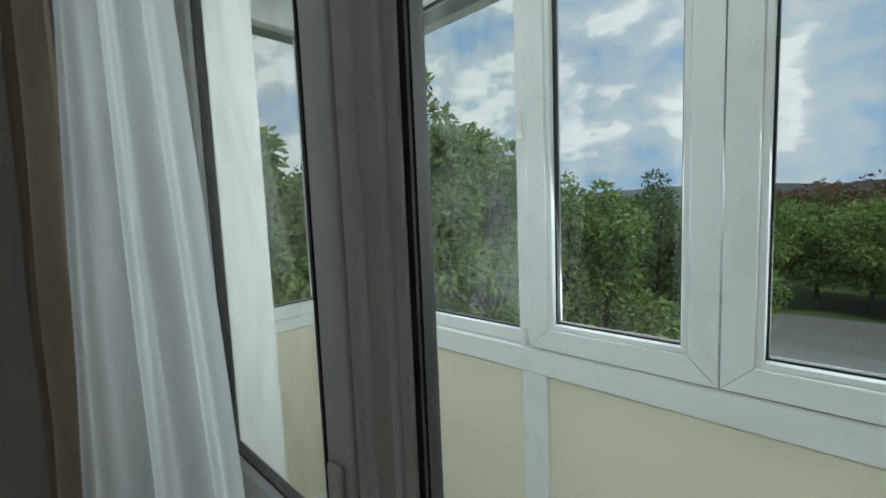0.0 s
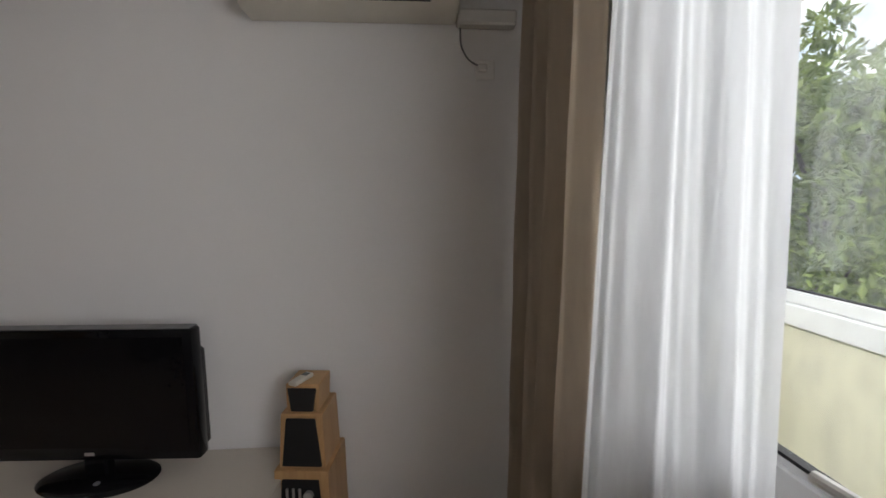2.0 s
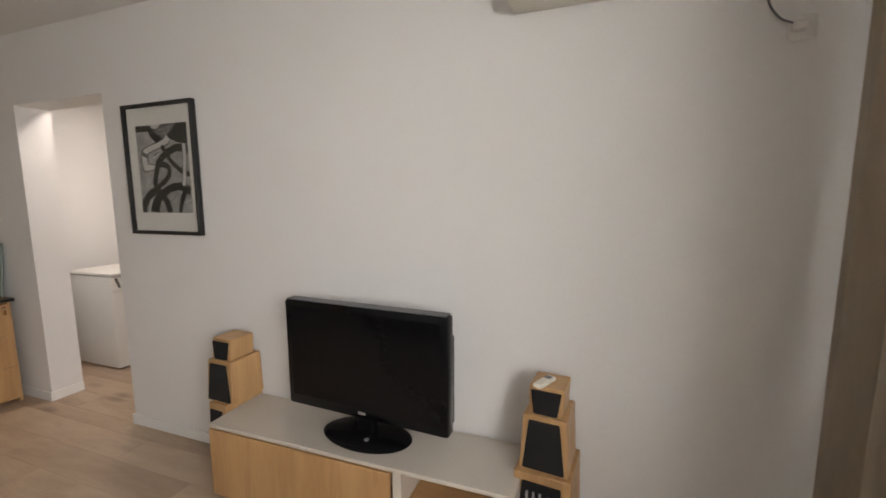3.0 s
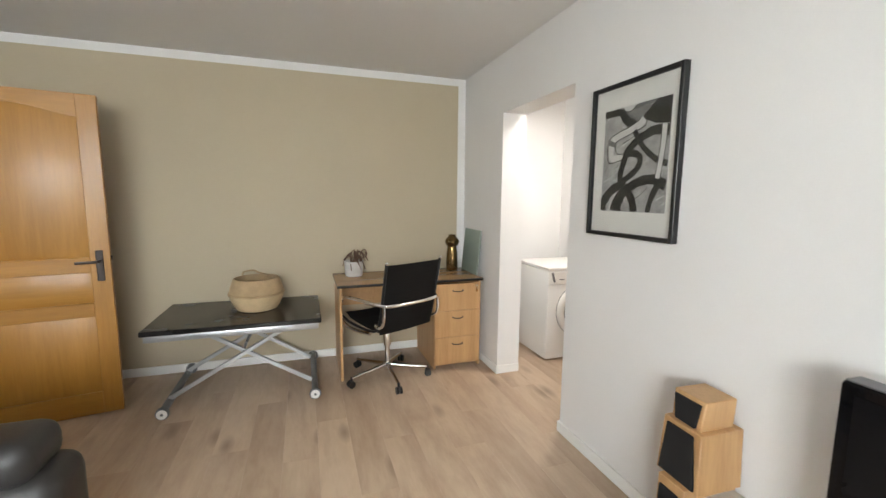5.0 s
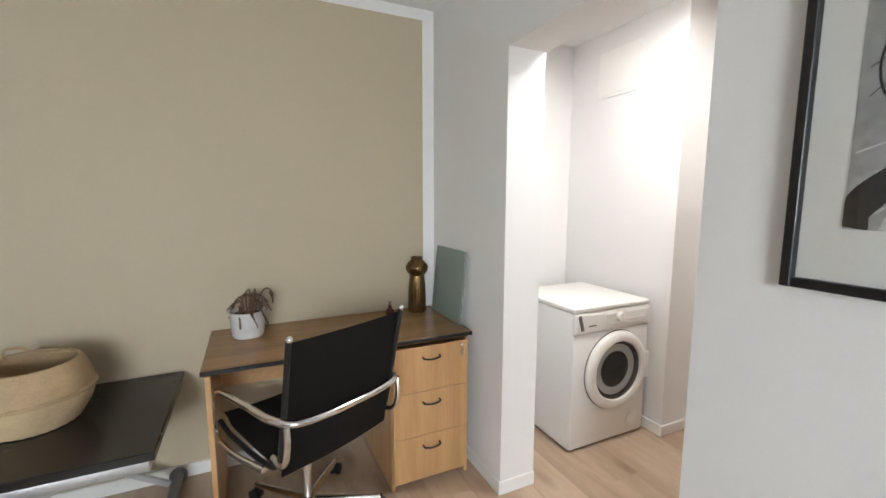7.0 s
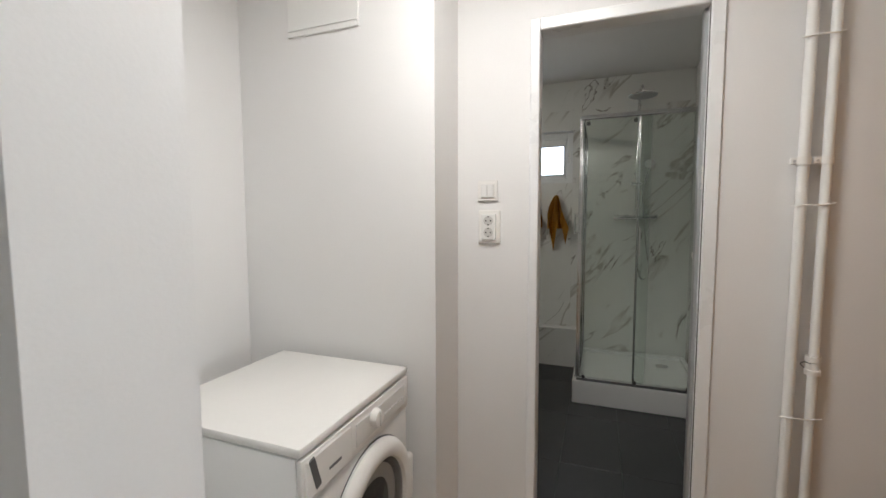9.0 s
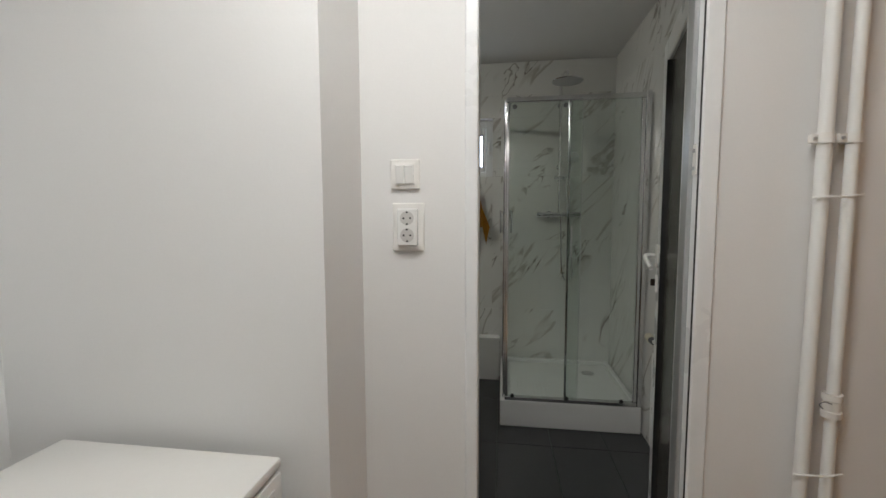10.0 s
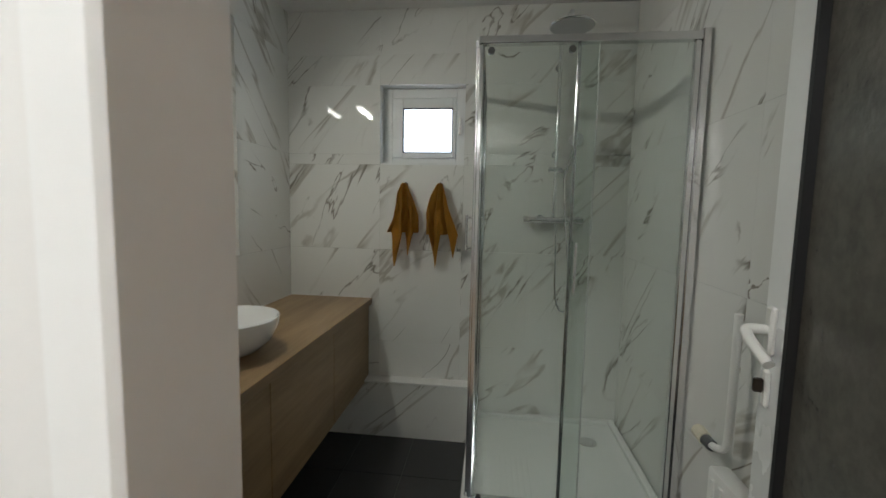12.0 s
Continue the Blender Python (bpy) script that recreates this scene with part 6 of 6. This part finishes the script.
for yaw, dist, top, spread, seed, mat, n, sz in ((-20, 11, 4.3, 2.6, 1, LEAF1, 11000, 0.26), (-33, 13, 4.1, 2.6, 9, LEAF1, 10000, 0.26), (-44, 10.5, 5.0, 2.1, 2, LEAF1, 11000, 0.25), (-52, 12, 3.7, 2.3, 3, LEAF1, 11000, 0.25),
                                                (-63, 14, 2.5, 2.5, 4, LEAF1, 11000, 0.25), (-68, 15, 2.2, 2.3, 5, LEAF1, 10000, 0.25), (-74, 17, 2.6, 2.2, 6, LEAF2, 9000, 0.17),
                                                (-80, 20, 1.2, 2.8, 7, LEAF1, 10000, 0.2), (-58, 20, 2.2, 3.2, 12, LEAF2, 10000, 0.22), (-30, 18, 3.8, 3.5, 13, LEAF2, 10000, 0.2), (-8, 12, 4.4, 3.0, 14, LEAF1, 12000, 0.18),
                                                (2, 13, 4.0, 3.0, 15, LEAF1, 10000, 0.18)):
    tree(*toward(yaw, dist), top, spread, seed, mat, n, sz)
for yaw, dist, top, seed in ((-85, 50, 0.4, 21), (-89, 54, -0.2, 22), (-93, 50, 0.2, 23), (-97, 53, 0.0, 24), (-101, 50, 0.3, 25)):
    tree(*toward(yaw, dist), top, 5.2, seed, LEAF1, 11000, 0.45, "broad green roadside tree", 0.06)
rnd = random.Random(5)
lob = []
for k in range(420):
    a, d = radians(rnd.uniform(-20, 110)), rnd.uniform(62, 150)
    lob.append((d * math.cos(a), d * math.sin(a), GZ + rnd.uniform(2.0, 8.2), rnd.uniform(2.5, 4.2)))
tagged(leaves("far_woods", lob, 70000, 0.9, 31, LEAF2), "distant dark green woodland", "woods", kind="stuff")
lob = []
for k in range(200):
    a, d = radians(rnd.uniform(-25, 12)), rnd.uniform(90, 170)
    lob.append((d * math.cos(a), d * math.sin(a), GZ + rnd.uniform(3.0, 9.5), rnd.uniform(3, 5)))
tagged(leaves("red_woods", lob, 36000, 1.0, 32, LEAF3), "distant woodland turning rust red", "woods", kind="stuff")
lob = []
for k in range(160):
    a, d = radians(rnd.uniform(0, 80)), rnd.uniform(9, 22)
    lob.append((d * math.cos(a), d * math.sin(a), GZ + rnd.uniform(0.5, 2.6), rnd.uniform(0.9, 1.7)))
tagged(leaves("undergrowth", lob, 40000, 0.24, 33, LEAF2), "dense green undergrowth below the trees", "shrubs", kind="stuff")

# ---- floor planks, floor tiles and wall tiles ----
def piece_mesh(name, x, y, z, bevel, mat):
    bm = box(bmesh.new(), 0, x, 0, y, 0, z, bevel)
    me = bpy.data.meshes.new(name)
    bmesh.ops.recalc_face_normals(bm, faces=bm.faces[:])
    bm.to_mesh(me)
    bm.free()
    me.materials.append(mat)
    return me


def lay(parent_name, name, x0, x1, y0, y1, ln, wd, gap, mat, stagger):
    """Rows of planks along x, cut at the room's ends."""
    parent = bpy.data.objects[parent_name]
    rnd = random.Random(17)
    cache = {}
    y, row = y0, 0
    while y < y1 - 0.01:
        w = min(wd, y1 - y)
        x = x0 - ln * ((row * stagger + rnd.uniform(0, 0.15)) % 1.0)
        while x < x1 - 0.01:
            a, b = max(x, x0), min(x + ln, x1)
            if b - a > 0.02:
                key = (round(b - a, 3), round(w, 3))
                if key not in cache:
                    cache[key] = piece_mesh(name, b - a - gap, w - gap, 0.009, 0.0005, mat)
                ob = new(name, cache[key])
                ob.parent, ob.location = parent, (a, y, -0.009)
            x += ln
        y, row = y + wd, row + 1


lay("floor", "plank", XW + 0.004, XE - 0.002, YS, YN - 0.001, 1.285, 0.192, 0.0004, FLOORW, 0.37)
lay("floor", "plank", NKX0 + 0.002, NKX1 - 0.002, YN, NKY2 + 0.018, 1.285, 0.192, 0.0004, FLOORW, 0.37)

bf = bpy.data.objects["floor_bathroom"]
tm = piece_mesh("floor_tile", 0.328, 0.617, 0.008, 0.001, TILE)
for i in range(-4, 4):
    for j in range(-1, 3):
        ob = new("floor_tile", tm)
        ob.parent, ob.location = bf, (-3.36 + 0.33 * i, 4.37 + 0.62 * j, -0.008)


def clad(parent_name, axis, a0, a1, z0, z1, w, h, plane, flip=1, holes=(), first=None):
    """Wall tiles on a plane of constant y or x, cut round openings."""
    parent = bpy.data.objects[parent_name]
    cuts_a = sorted({a0, a1, *[c for hole in holes for c in hole[:2]]} | {c for c in np.arange(first if first is not None else a0, a1, w).round(4).tolist() if a0 < c < a1})
    cuts_z = sorted({z0, z1, *[c for hole in holes for c in hole[2:]]} | {c for c in np.arange(z0, z1, h).round(4).tolist() if z0 < c < z1})
    for a, b in zip(cuts_a, cuts_a[1:]):
        for c, d in zip(cuts_z, cuts_z[1:]):
            if b - a < 0.004 or d - c < 0.004 or any(h0 <= (a + b) / 2 <= h1 and h2 <= (c + d) / 2 <= h3 for h0, h1, h2, h3 in holes):
                continue
            g = 0.0008
            if axis == "y":
                me = piece_mesh("wall_tile", b - a - g, 0.0115, d - c - g, 0, MARBLE)
                at = (a, plane, c)
            else:
                me = piece_mesh("wall_tile", 0.0115, b - a - g, d - c - g, 0, MARBLEX)
                at = (plane, a, c)
            ob = new("wall_tile", me)
            ob.parent, ob.location = parent, at


clad("wall_bath_north", "y", BX0, BX1, 0, BH - 0.002, 1.2, 0.6, BY1 + 0.0, holes=((BWX0, BWX1, BWZ0, BWZ1),))
clad("wall_bath_west", "x", BY0 + 0.002, BY1, 0, BH - 0.002, 1.2, 0.6, BX0 - 0.0115)
clad("wall_bath_east", "x", BY0 + 0.002, BY1, 0, BH - 0.002, 1.2, 0.6, BX1 + 0.0002, first=BY1 - 2.4)
clad("ledge_box", "y", BX0, -3.352, 0, 0.351, 1.2, 0.6, BY1 - 0.0968)
